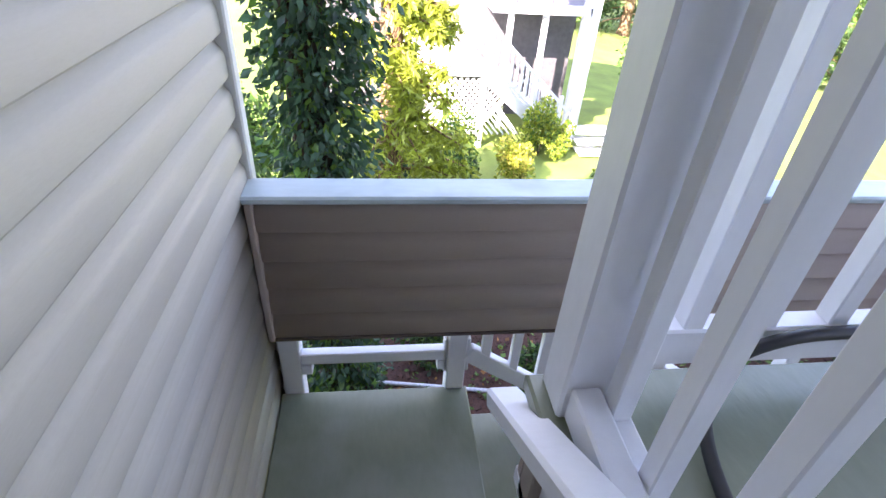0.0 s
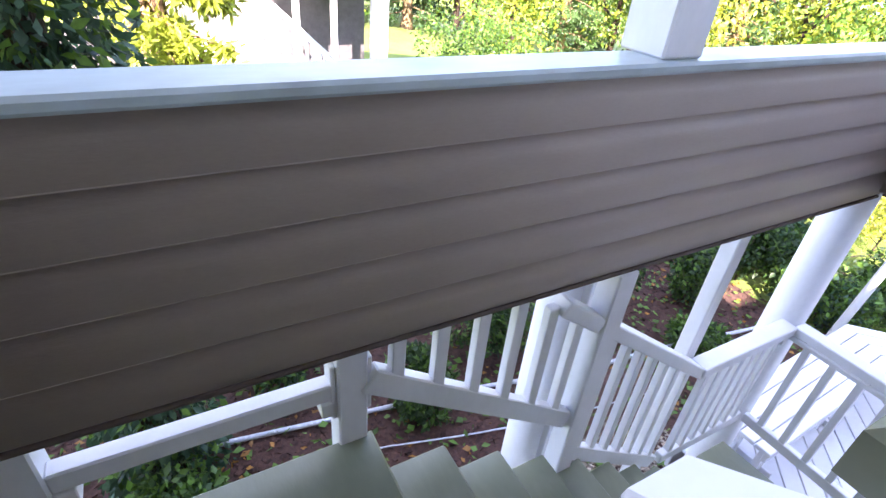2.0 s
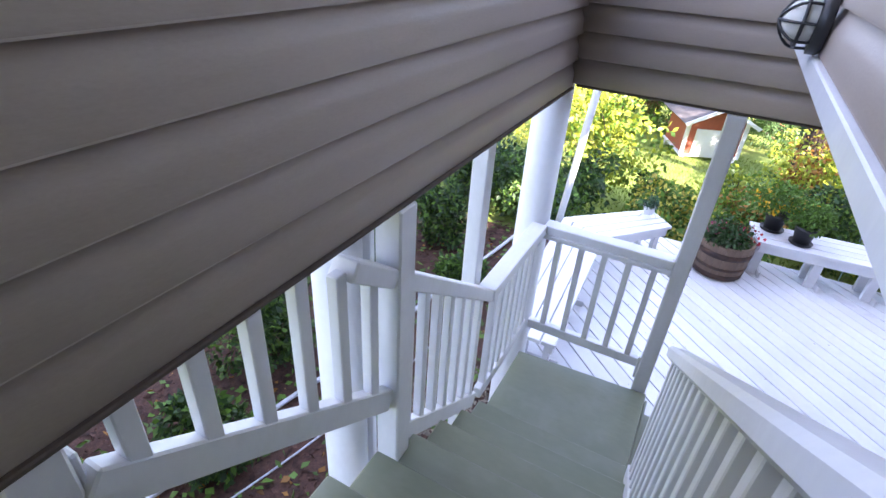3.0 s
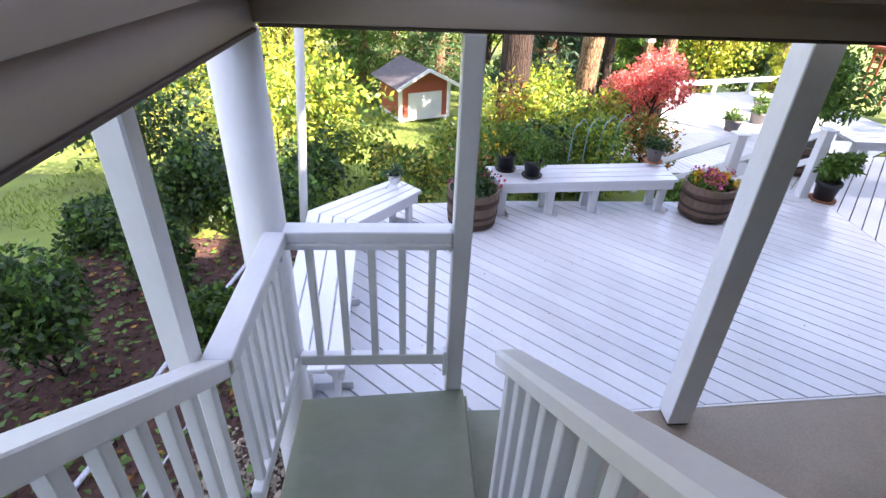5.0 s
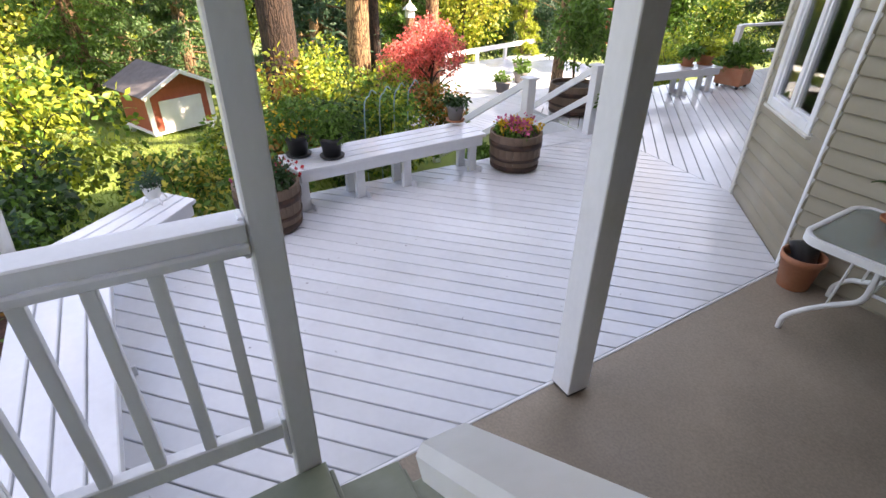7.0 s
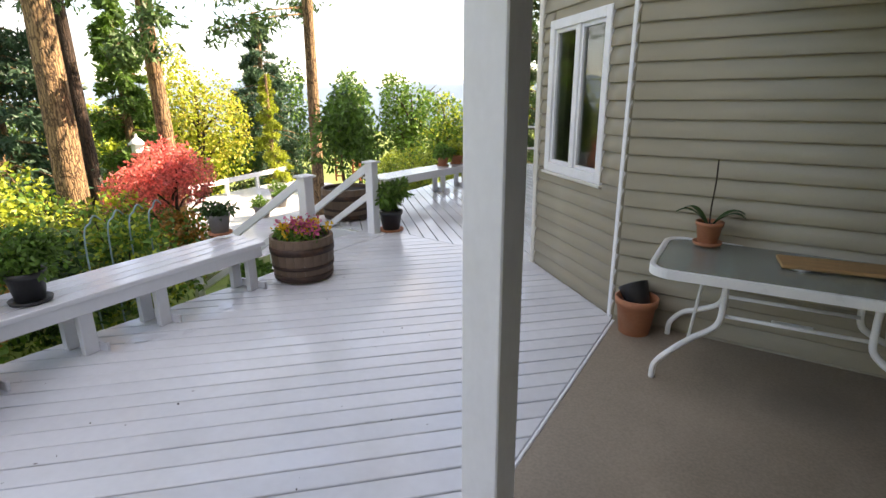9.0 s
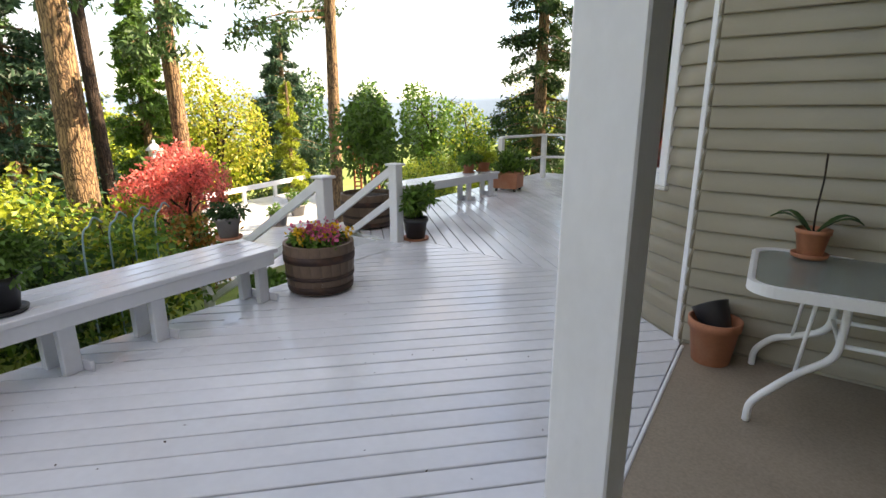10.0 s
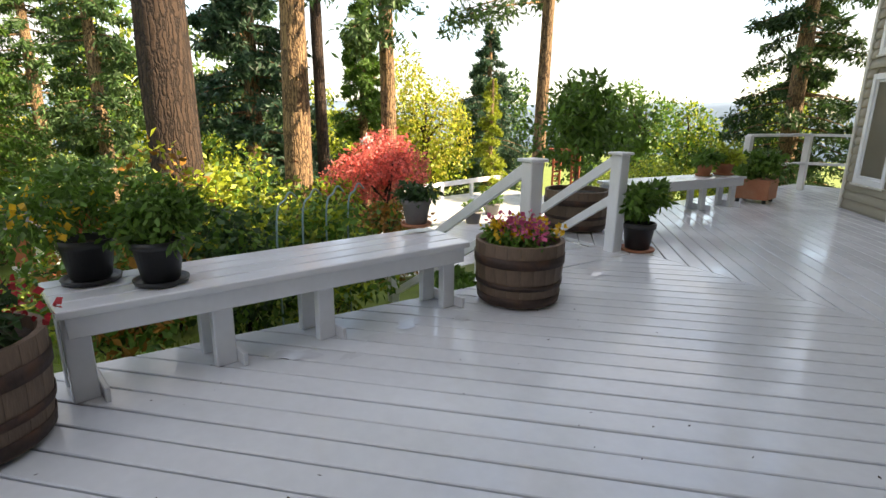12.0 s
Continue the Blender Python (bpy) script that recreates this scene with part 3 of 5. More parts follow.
lathe("base", [(0.075, 0.0), (0.08, 0.005), (0.08, 0.03), (0.06, 0.034)], BLACK, cl, 20).matrix_basis = pose(0, 0.0, 0, -90, 0, 0)
for k in range(4):
    a = math.pi * k / 4
    c, s = math.cos(a), math.sin(a)
    tube("cage_bar", smooth_path([(0.066 * c, 0.02, 0.066 * s), (0.062 * c, 0.08, 0.062 * s), (0.0, 0.118, 0.0), (-0.062 * c, 0.08, -0.062 * s), (-0.066 * c, 0.02, -0.066 * s)], 4), 0.004, BLACK, cl, 6)
lathe("cage_ring", [(0.066, 0.06), (0.07, 0.06), (0.07, 0.068), (0.066, 0.068)], BLACK, cl, 20).matrix_basis = pose(0, 0.0, 0, -90, 0, 0)

# ---- sided beam on the outside of the stairs, with its cap ----
bw = thing("wall_stair_beam", "taupe sided beam wall with a grey-green painted cap", "wall", kind="structure")
box("beam_core", (6.355, 9.746, BOT), (9.86, 9.80, CAPZ), TAUPE, bw, 0)
siding(bw, (6.355, 9.745), (9.745, 9.745), BOT, CAPZ, 0.127, TAUPE, (), 0.03, round_lap=True)
siding(bw, (9.86, 9.801), (6.37, 9.801), BOT, CAPZ, 0.127, TAUPE, (), 0.016, round_lap=True)
box("cap", (6.345, 9.685, CAPZ), (9.9, 9.832, CAPZ + 0.03), CAPGREY, bw, 0.008)
box("drip_edge", (6.37, 9.706, BOT - 0.014), (9.72, 9.81, BOT - 0.001), BROWN, bw, 0.003)
box("end_trim", (6.353, 9.698, BOT - 0.01), (6.378, 9.737, CAPZ - 0.002), TAUPE, bw, 0.004)
xb = thing("wall_cross_beam", "taupe sided cross beam over the landing", "wall", kind="structure")
box("beam_core", (9.746, 5.0, BOT + 0.015), (9.855, 9.744, CAPZ), TAUPE, xb, 0)
siding(xb, (9.745, 9.743), (9.745, 5.0), BOT + 0.015, CAPZ, 0.127, TAUPE, (), 0.03, round_lap=True)
box("drip_edge", (9.722, 5.0, BOT), (9.87, 9.70, BOT + 0.013), BROWN, xb, 0.003)
box("cap", (9.69, 5.0, CAPZ), (9.9, 9.684, CAPZ + 0.03), CAPGREY, xb, 0.006)

# ---- stairs ----
L1, L2 = 2.095, 0.69
st = thing("staircase", "green painted timber stairs with two landings turning down to the patio", "stairs", kind="structure")
slab("landing", [(6.355, 8.85), (7.195, 8.85), (7.195, 9.75), (6.355, 9.75)], L1 - 0.04, L1, GREEN, st, 0.006)
slab("landing", [(8.925, 8.876), (9.705, 8.876), (9.65, 9.72), (8.925, 9.72)], L2 - 0.04, L2, GREEN, st, 0.006)
RUN, RISE, RISE2 = 0.25, (L1 - L2) / 8, (UP - L1) / 6
for k in range(1, 6):
    y, z = 8.85 - 0.25 * k, L1 + RISE2 * k
    box("tread", (6.355, y, z - 0.04), (7.095, y + 0.28, z), GREEN, st, 0.006)
    box("riser", (6.365, y + 0.255, z - RISE2 + 0.001), (7.09, y + 0.27, z - 0.041), GREEN, st, 0.002)
for k in range(1, 8):
    x, z = 7.195 + RUN * k, L1 - RISE * k
    box("tread", (x - RUN - 0.02, 8.86, z - 0.04), (x, 9.72, z), GREEN, st, 0.006)
for k in range(0, 8):
    x, z = 7.195 + RUN * k, L1 - RISE * k
    box("riser", (x - 0.045, 8.90, z - RISE + 0.001), (x - 0.028, 9.69, z - 0.041), GREEN, st, 0.002)
for k in (1, 2, 3):
    z, y = L2 - 0.1725 * k, 8.876 - 0.275 * k
    box("tread", (8.87, y, z - 0.04), (9.71, y + 0.295, z), GREEN, st, 0.006)
    box("riser", (8.89, y + 0.255, z), (9.69, y + 0.27, z + 0.132), GREEN, st, 0.002)
box("riser", (8.89, 8.876 - 0.825 + 0.02, 0.0), (9.69, 8.876 - 0.825 + 0.036, 0.132), GREEN, st, 0.002)
bar("stringer", (7.17, 8.885, L1 - 0.26), (9.1, 8.885, L2 - 0.21), 0.04, 0.24, WHITE, st)
bar("stringer", (7.17, 9.69, L1 - 0.31), (9.1, 9.69, L2 - 0.25), 0.04, 0.2, WHITE, st)


# ---- railings of the stairs ----
def balusters(rail, p0, p1, n, dz0, dz1, s=0.036, skip=()):
    """n upright balusters spread between p0 and p1; dz0, dz1: foot and head above the line."""
    p0, p1 = Vector(p0), Vector(p1)
    d = p1 - p0
    h = dz1 - dz0
    ang = math.degrees(math.atan2(d.y, d.x))
    bm = bmesh.new()
    add_box(bm, (-s / 2, -s / 2, 0), (s / 2, s / 2, h), None, 0.003)
    me = bpy.data.meshes.new("baluster")
    bm.to_mesh(me)
    bm.free()
    for k in range(n):
        p = p0 + d * ((k + 0.5) / n)
        ob = link("baluster", me, WHITE, rail)
        ob.matrix_basis = pose(p.x, p.y, p.z + dz0, 0, 0, ang)


SLOPE = RISE / RUN
RT = 1.655
RT0 = RT - L2 + 0.35


def post(name, x, y, z0, z1, s, label, cat="post", mat=WHITE, s2=None):
    p = thing(name, label, cat, (x, y, z0))
    box("shaft", (-s / 2, -(s2 or s) / 2, 0), (s / 2, (s2 or s) / 2, z1 - z0), mat, p, 0.006)
    return p


GR = "white posts round the stairs"
for nm, x, y, z0, s in (("railing_post", 6.412, 9.79, -0.5, 0.088), ("railing_post", 7.135, 9.775, -0.5, 0.085), ("railing_post", 8.085, 9.745, 1.10, 0.09), ("railing_post", 8.925, 9.84, -0.5, 0.075)):
    tagged(post(nm, x, y, z0, BOT - 0.015, s, "white painted timber post holding up the beam"), group=GR)
for sx in (-1, 1):
    box("post_bracket", (min(sx * 0.043, sx * 0.058), -0.03, 2.20 + 0.5), (max(sx * 0.043, sx * 0.058), 0.03, 2.40 + 0.5), WHITE, bpy.data.objects["railing_post.001"], 0.012)
for (cx, cy, r, lb) in ((9.80, 9.825, 0.105, "large round white column beside the landing"), (8.0, 9.90, 0.08, "round white column standing behind the stair railing")):
    col = thing("porch_column", lb, "column", (cx, cy, -0.5), group="porch columns")
    lathe("shaft", [(r, 0.0), (r, 0.6), (r * 0.99, 1.6), (r * 0.97, BOT + 0.487)], WHITE, col, 36)
    box("backing_board", (r + 0.012, -0.06, 0), (r + 0.035, 0.10, BOT + 0.486), WHITE, col, 0.004)
    box("base_block", (-r - 0.01, -r - 0.01, 0.0), (r + 0.01, r + 0.01, 0.3), WHITE, col, 0.006)
lp = post("landing_post", 9.747, 8.93, L2 - 0.35, BOT - 0.001, 0.085, "slim white post at the landing corner")
box("rail_block", (-0.03, 0.0435, RT0 - 0.11), (0.03, 0.06, RT0 + 0.01), WHITE, lp, 0.004)
box("rail_block", (-0.03, 0.0435, 0.43), (0.03, 0.06, 0.60), WHITE, lp, 0.004)
pp = thing("patio_post", "white post with a dark shaded side on the patio edge", "post", (10.068, 7.347, -0.004))
psh = box("shaft", (-0.075, -0.078, 0.02), (0.075, 0.078, BOT + 0.003), WHITE, pp, 0.006)
box("metal_shoe", (-0.066, -0.069, 0.0), (0.066, 0.069, 0.03), BLACK, psh, 0.002)

r0 = thing("stair_railing", "plain white rail between the upper landing posts", "railing", group="stair railings")
bar("top_rail", (6.456, 9.775, 2.30), (7.092, 9.775, 2.30), 0.05, 0.06, WHITE, r0)
box("rail_block", (7.05, 9.745, 2.215), (7.092, 9.80, 2.269), WHITE, r0, 0.003)
box("rail_block", (6.456, 9.745, 2.215), (6.50, 9.80, 2.269), WHITE, r0, 0.003)


def topz(x):
    return 1.656 + SLOPE * (8.909 - x)


r1 = thing("stair_railing", "sloping white balustrade under the beam", "railing", group="stair railings")
bar("top_rail", (7.84, 9.745, topz(7.84) - 0.03), (8.04, 9.745, topz(8.04) - 0.03), 0.08, 0.06, WHITE, r1)
bar("bottom_rail", (7.178, 9.745, topz(7.178) - 0.545), (8.04, 9.745, topz(8.04) - 0.545), 0.045, 0.085, WHITE, r1)
for k in range(6):
    x = 7.178 + 0.862 * (k + 0.62) / 6.3
    box("baluster", (x - 0.02, 9.725, topz(x) - 0.515), (x + 0.02, 9.761, min(topz(x) - 0.05, BOT - 0.015)), WHITE, r1, 0.003)
r2 = thing("stair_railing", "sloping white balustrade with close balusters", "railing", group="stair railings")
bar("top_rail", (8.13, 9.755, topz(8.13) - 0.03), (8.95, 9.755, topz(8.95) - 0.03), 0.085, 0.06, WHITE, r2)
bar("bottom_rail", (8.13, 9.755, topz(8.13) - 0.76), (8.90, 9.755, topz(8.90) - 0.76), 0.045, 0.085, WHITE, r2)
balusters(r2, (8.13, 9.755, topz(8.13)), (8.90, 9.755, topz(8.90)), 7, -0.73, -0.05)
r3 = thing("landing_railing", "level white balustrade along the lower landing", "railing", group="landing railings")
bar("top_rail", (8.92, 9.75, RT - 0.03), (9.71, 9.75, RT - 0.03), 0.095, 0.06, WHITE, r3)
bar("bottom_rail", (8.97, 9.75, RT - 0.77), (9.71, 9.75, RT - 0.77), 0.045, 0.075, WHITE, r3)
balusters(r3, (8.99, 9.75, RT), (9.68, 9.75, RT), 7, -0.74, -0.05)
box("rail_block", (9.65, 9.715, RT - 0.12), (9.70, 9.785, RT - 0.061), WHITE, r3, 0.003)
r4 = thing("landing_railing", "white balustrade at the end of the lower landing", "railing", group="landing railings")
tr4 = bar("top_rail", (9.745, 9.72, RT - 0.025), (9.745, 8.973, RT - 0.025), 0.095, 0.055, WHITE, r4)
bar("cap_edge", (9.70, 9.72, RT - 0.07), (9.70, 8.973, RT - 0.07), 0.02, 0.03, WHITE, tr4)
bar("bottom_rail", (9.745, 9.72, RT - 0.77), (9.745, 8.973, RT - 0.77), 0.045, 0.07, WHITE, r4)
balusters(r4, (9.745, 9.69, RT), (9.745, 8.99, RT), 5, -0.74, -0.05)
# inner handrail of the second flight
r5 = thing("stair_handrail", "white inner handrail with closely set balusters on the lower flight", "railing", group="stair railings")
hz1 = 1.705
hz0 = hz1 + SLOPE * 1.66
bar("top_rail", (7.20, 8.84, hz0), (8.86, 8.872, hz1), 0.085, 0.055, WHITE, r5, 0.012)
bar("bottom_rail", (7.20, 8.84, hz0 - 0.78), (8.86, 8.872, hz1 - 0.78), 0.045, 0.08, WHITE, r5)
balusters(r5, (7.22, 8.84, hz0 - 0.015), (8.84, 8.872, hz1), 16, -0.76, -0.02)

r6 = thing("stair_handrail", "white sloping handrail of the upper flight, square cut end", "railing", group="stair railings")
tr6 = bar("top_rail", (7.085, 8.93, 3.035), (7.085, 7.6, 3.035 + 1.33 * SLOPE), 0.08, 0.05, WHITE, r6, 0.008)
for y in (8.82, 8.1):
    box("rail_bracket", (7.11, y - 0.02, 3.035 + (8.93 - y) * SLOPE - 0.07), (7.17, y + 0.02, 3.035 + (8.93 - y) * SLOPE - 0.03), WHITE, tr6, 0.003)

# ---- upper deck guard ----
ug = thing("upper_guard", "white balustrade round the upper stair opening", "railing")
box("newel", (7.13, 8.75, UP), (7.225, 8.85, UP + 1.2), WHITE, ug, 0.006)
bar("bottom_rail", (7.17, 8.75, UP + 0.05), (7.17, 6.6, UP + 0.05), 0.055, 0.08, WHITE, ug)
bar("foot_rail", (7.224, 8.75, UP + 0.035), (7.224, 6.6, UP + 0.035), 0.05, 0.04, WHITE, ug)
bar("top_rail", (7.2, 8.75, UP + 1.0), (7.2, 6.6, UP + 1.0), 0.09, 0.05, WHITE, ug)
balusters(ug, (7.222, 8.79, UP), (7.222, 6.615, UP), 15, 0.056, 0.98, 0.04)
bar("bottom_rail", (7.225, 8.82, UP + 0.13), (9.70, 8.82, UP + 0.13), 0.05, 0.09, WHITE, ug)
bar("top_rail", (7.225, 8.82, UP + 1.0), (9.70, 8.82, UP + 1.0), 0.09, 0.05, WHITE, ug)
balusters(ug, (7.30, 8.82, UP), (9.65, 8.82, UP), 16, 0.17, 0.98, 0.04)
hb = thing("black_hose", "black garden hose looped over the railing foot", "hose")
hs_ = tube("hose", smooth_path([(7.36, 8.05, UP + 0.012), (7.35, 8.4, UP + 0.012), (7.37, 8.62, UP + 0.02), (7.405, 8.735, UP + 0.06), (7.45, 8.765, UP + 0.13), (7.55, 8.77, UP + 0.175), (7.68, 8.77, UP + 0.185), (7.8, 8.765, UP + 0.19)]), 0.013, RUBBER, hb, 10)
tube("connector", [(7.79, 8.765, UP + 0.19), (7.90, 8.76, UP + 0.195)], 0.015, BRASS, hs_, 10)
tube("cord", [(7.81, 8.765, UP + 0.18), (7.79, 8.75, UP + 0.1)], 0.004, HOSEBLUE, hs_, 6)
tp = thing("brass_tap", "brass tap with a red handle lying on the upper floor", "tap", (7.84, 8.70, UP), 40)
tube("body", [(-0.05, 0, 0.016), (0.0, 0, 0.018), (0.05, 0.0, 0.016)], 0.014, BRASS, tp, 10)
tube("neck", [(0, 0, 0.018), (0, 0.0, 0.06)], 0.009, BRASS, tp, 8)
box("handle", (-0.035, -0.009, 0.06), (0.035, 0.009, 0.075), REDTAP, tp, 0.004)
up = post("roof_post", 8.012, 9.79, CAPZ + 0.03, HW, 0.15, "white square roof post standing on the beam cap")
up2 = post("roof_post", 9.80, 9.76, CAPZ + 0.03, HW, 0.13, "white square roof post at the end of the beam")

# ---- benches ----
def bench(poly_front, poly_back, legs, label, n=4, h=0.44):
    """A plank bench between a front and a back line (each two xy points), with plank legs."""
    b = thing("bench", label, "bench", group="deck benches")
    f0, f1, k0, k1 = (Vector((*p, 0)) for p in (*poly_front, *poly_back))
    for i in range(n):
        a, c = i / n, (i + 1) / n
        g = 0.011
        e = [f0.lerp(k0, a), f1.lerp(k1, a), f1.lerp(k1, c), f0.lerp(k0, c)]
        d = (e[3] - e[0]).normalized() * g
        e[2], e[3] = e[2] - d, e[3] - d
        slab("plank", [(v.x, v.y) for v in e], h - 0.036, h, BENCH, b, 0.006)
    x = (f1 - f0).normalized()
    inn = (k0 - f0).normalized()
    for s in (0.03, (k0 - f0).length - 0.05):
        p, q = f0 + inn * s + x * 0.03, f1 + inn * s - x * 0.03
        bar("apron", (p.x, p.y, h - 0.085), (q.x, q.y, h - 0.085), 0.036, 0.095, BENCH, b)
    for t in legs:
        p = f0.lerp(f1, t)
        for s in (0.055, 0.25):
            q = p + inn * s
            m = along((q.x, q.y, 0), (q.x + inn.x, q.y + inn.y, 0))
            box("leg", (0, -0.05, 0), (0.05, 0.05, h - 0.04), BENCH, b, 0.005, m)
        q = p + inn * 0.0
        m = along((q.x, q.y, 0), (q.x + inn.x, q.y + inn.y, 0))
        box("foot_cleat", (-0.02, -0.075, 0), (0.33, -0.052, 0.07), BENCH, b, 0.004, m)
    return b


bench(((12.99, 8.15), (13.155, 6.0)), ((13.51, 8.25), (13.70, 6.0)), (0.03, 0.3, 0.55, 0.945), "long pale grey plank bench, wet on top, at the deck edge")
bench(((12.064, 9.645), (12.79, 9.04)), ((12.29, 10.17), (13.12, 9.33)), (0.9,), "short angled pale grey plank bench at the deck corner")
bench(((10.12, 9.57), (12.06, 9.645)), ((10.10, 10.06), (12.286, 10.17)), (0.1, 0.6), "pale grey plank bench running beside the landing railing")
bench(((14.62, 2.65), (14.45, 0.22)), ((15.12, 2.6), (14.95, 0.18)), (0.1, 0.66, 0.93), "pale grey plank bench on the far part of the deck")


# ---- planters and pots ----
def foliage_tuft(parent, c, r, n, size, mat, seed, name="foliage", aspect=0.45, label=""):
    p, d = blob_points(n, c, r, seed)
    return leaves(name, p, size, mat, parent, label, seed, out=d * 0.6, aspect=aspect)


def barrel(x, y, r, h, label, group="", top=None):
    b = thing("barrel_planter", label, "planter", (x, y, 0), R.uniform(0, 40), group)
    prof = lambda z: r * (0.80 + 0.20 * math.sin(0.5 + (z / h) * 1.15) / math.sin(1.5))
    n = 22
    zs = [0.02 + (h - 0.02) * i / 5 for i in range(6)]
    bm = bmesh.new()
    a0, a1 = 0.003, 2 * math.pi / n - 0.003
    V = [[bm.verts.new((prof(z) * math.cos(a) * (1 - t), prof(z) * math.sin(a) * (1 - t), z)) for t in (0, 0.09) for a in (a0, a1)] for z in zs]
    for u, v in zip(V, V[1:]):
        for i, k in ((0, 1), (1, 3), (3, 2), (2, 0)):
            bm.faces.new((u[i], u[k], v[k], v[i]))
    bm.faces.new(V[0][:2] + V[0][:1:-1]), bm.faces.new(V[-1][:2] + V[-1][:1:-1])
    bmesh.ops.recalc_face_normals(bm, faces=bm.faces)
    me = bpy.data.meshes.new("stave")
    bm.to_mesh(me)
    bm.free()
    for k in range(n):
        link("stave", me, BARREL, b).matrix_basis = pose(0, 0, 0, 0, 0, 360 / n * k)
    for z0, z1 in ((0.03, 0.085), (0.28 * h + 0.02, 0.28 * h + 0.055), (0.66 * h, 0.66 * h + 0.065)):
        bm = bmesh.new()
        seg = 40
        ring = [[bm.verts.new((rr * math.cos(2 * math.pi * k / seg), rr * math.sin(2 * math.pi * k / seg), z)) for k in range(seg)]
                for rr, z in ((prof(z0) + 0.001, z0), (prof(z0) + 0.006, z0), (prof(z1) + 0.006, z1), (prof(z1) + 0.001, z1))]
        for u, v in zip(ring, ring[1:]):
            for k in range(seg):
                bm.faces.new((u[k], u[(k + 1) % seg], v[(k + 1) % seg], v[k])).smooth = True
        part("hoop", bm, HOOP, b)
    lathe("soil", [(0.01, h - 0.10), (r * 0.9, h - 0.09), (r * 0.88, h - 0.05), (0.01, h - 0.03)], SOIL, b, 20)
    return b


def flowers(parent, c, r, seed, mats, n=60, size=0.035):
    for i, m in enumerate(mats):
        p, d = blob_points(n, c, r, seed + i, 0.9, 7)
        p = p[p[:, 2] > c[2] - r[2] * 0.2]
        q = np.repeat(p, 6, 0) + np.random.default_rng(seed).normal(size=(len(p) * 6, 3)) * size * 0.35
        leaves("blossom", q, size, m, parent, "", seed + i, droop=-0.3, aspect=0.9)


b2 = barrel(13.11, 5.62, 0.30, 0.43, "half oak barrel planter with pink and yellow flowers", "half barrels")
foliage_tuft(b2, (0, 0, 0.45), (0.29, 0.29, 0.09), 900, 0.055, L_GREEN, 21)
flowers(b2, (0, 0, 0.48), (0.27, 0.27, 0.10), 31, (F_PINK, F_YEL, F_PINK, F_YEL), 48)
b1 = barrel(12.90, 8.46, 0.29, 0.43, "half oak barrel planter with red flowers beside the benches", "half barrels")
foliage_tuft(b1, (0, 0, 0.50), (0.30, 0.30, 0.14), 1100, 0.06, L_DARK, 22)
flowers(b1, (0, 0, 0.48), (0.3, 0.3, 0.12), 33, (F_RED, F_PINK), 30, 0.032)
b3 = barrel(14.6, 3.5, 0.36, 0.45, "dark half barrel planter with a small leafy tree", "half barrels")


def pot(name, x, y, z, r, h, mat, label, saucer=None, cat="pot", rim=True):
    p = thing(name, label, cat, (x, y, z))
    o = 0.02 if saucer else 0
    if saucer:
        lathe("saucer", [(r * 0.85, 0), (r * 1.0, 0.004), (r * 1.06, 0.025), (r * 1.0, 0.027), (r * 0.9, 0.012)], saucer, p, 24)
    prof = [(r * 0.68, o), (r * 0.72, o + 0.005), (r * 0.92, o + h * 0.8)]
    prof += [(r * 1.0, o + h * 0.8 + 0.002), (r * 1.02, o + h)] if rim else [(r, o + h)]
    prof += [(r * 0.93, o + h), (r * 0.86, o + h * 0.78), (r * 0.8, o + h * 0.76)]
    body = lathe("body", prof, mat, p, 26)
    lathe("soil", [(0.005, o + h * 0.74), (r * 0.85, o + h * 0.76), (r * 0.6, o + h * 0.86), (0.005, o + h * 0.88)], SOIL, body, 16)
    return p


BH = 0.442
p = pot("flower_pot", 13.40, 8.03, BH, 0.12, 0.19, BLACK, "black pot of yellow flowers on the bench", BLACK)
foliage_tuft(p, (0.05, 0.1, 0.36), (0.32, 0.38, 0.28), 1700, 0.05, L_GREEN, 41)
flowers(p, (-0.06, 0.08, 0.3), (0.3, 0.36, 0.26), 42, (F_YEL,), 24, 0.042)
p = pot("flower_pot", 13.21, 7.75, BH, 0.115, 0.19, BLACK, "black pot of bushy green herbs on the bench", BLACK)
foliage_tuft(p, (0, 0, 0.33), (0.26, 0.26, 0.2), 1500, 0.05, L_GREEN, 43)
p = pot("flower_pot", 13.63, 6.13, BH + 0.03, 0.105, 0.17, GREYPOT, "grey pot with dark leafy plant on a small stand", TERRA)
foliage_tuft(p, (0, 0, 0.22), (0.16, 0.16, 0.09), 350, 0.06, L_DARK, 44)
p = pot("flower_pot", 12.86, 9.33, BH + 0.05, 0.075, 0.10, WHITEPOT, "small white pot on a wire stand on the bench")
foliage_tuft(p, (0, 0, 0.15), (0.13, 0.13, 0.08), 350, 0.035, L_BLUE, 45)
for a in range(4):
    an = a * math.pi / 2 + 0.5
    tube("stand_wire", [(0.06 * math.cos(an), 0.06 * math.sin(an), 0.02), (0.075 * math.cos(an), 0.075 * math.sin(an), 0.0), (0.1 * math.cos(an), 0.1 * math.sin(an), -0.05)], 0.004, METALWHITE, p, 6)
p = pot("flower_pot", 13.57, 3.74, 0, 0.155, 0.25, BLACK, "black tub with a leafy green shrub beside the newel", TERRA)
foliage_tuft(p, (0, 0, 0.5), (0.24, 0.24, 0.26), 900, 0.09, L_GREEN, 46)
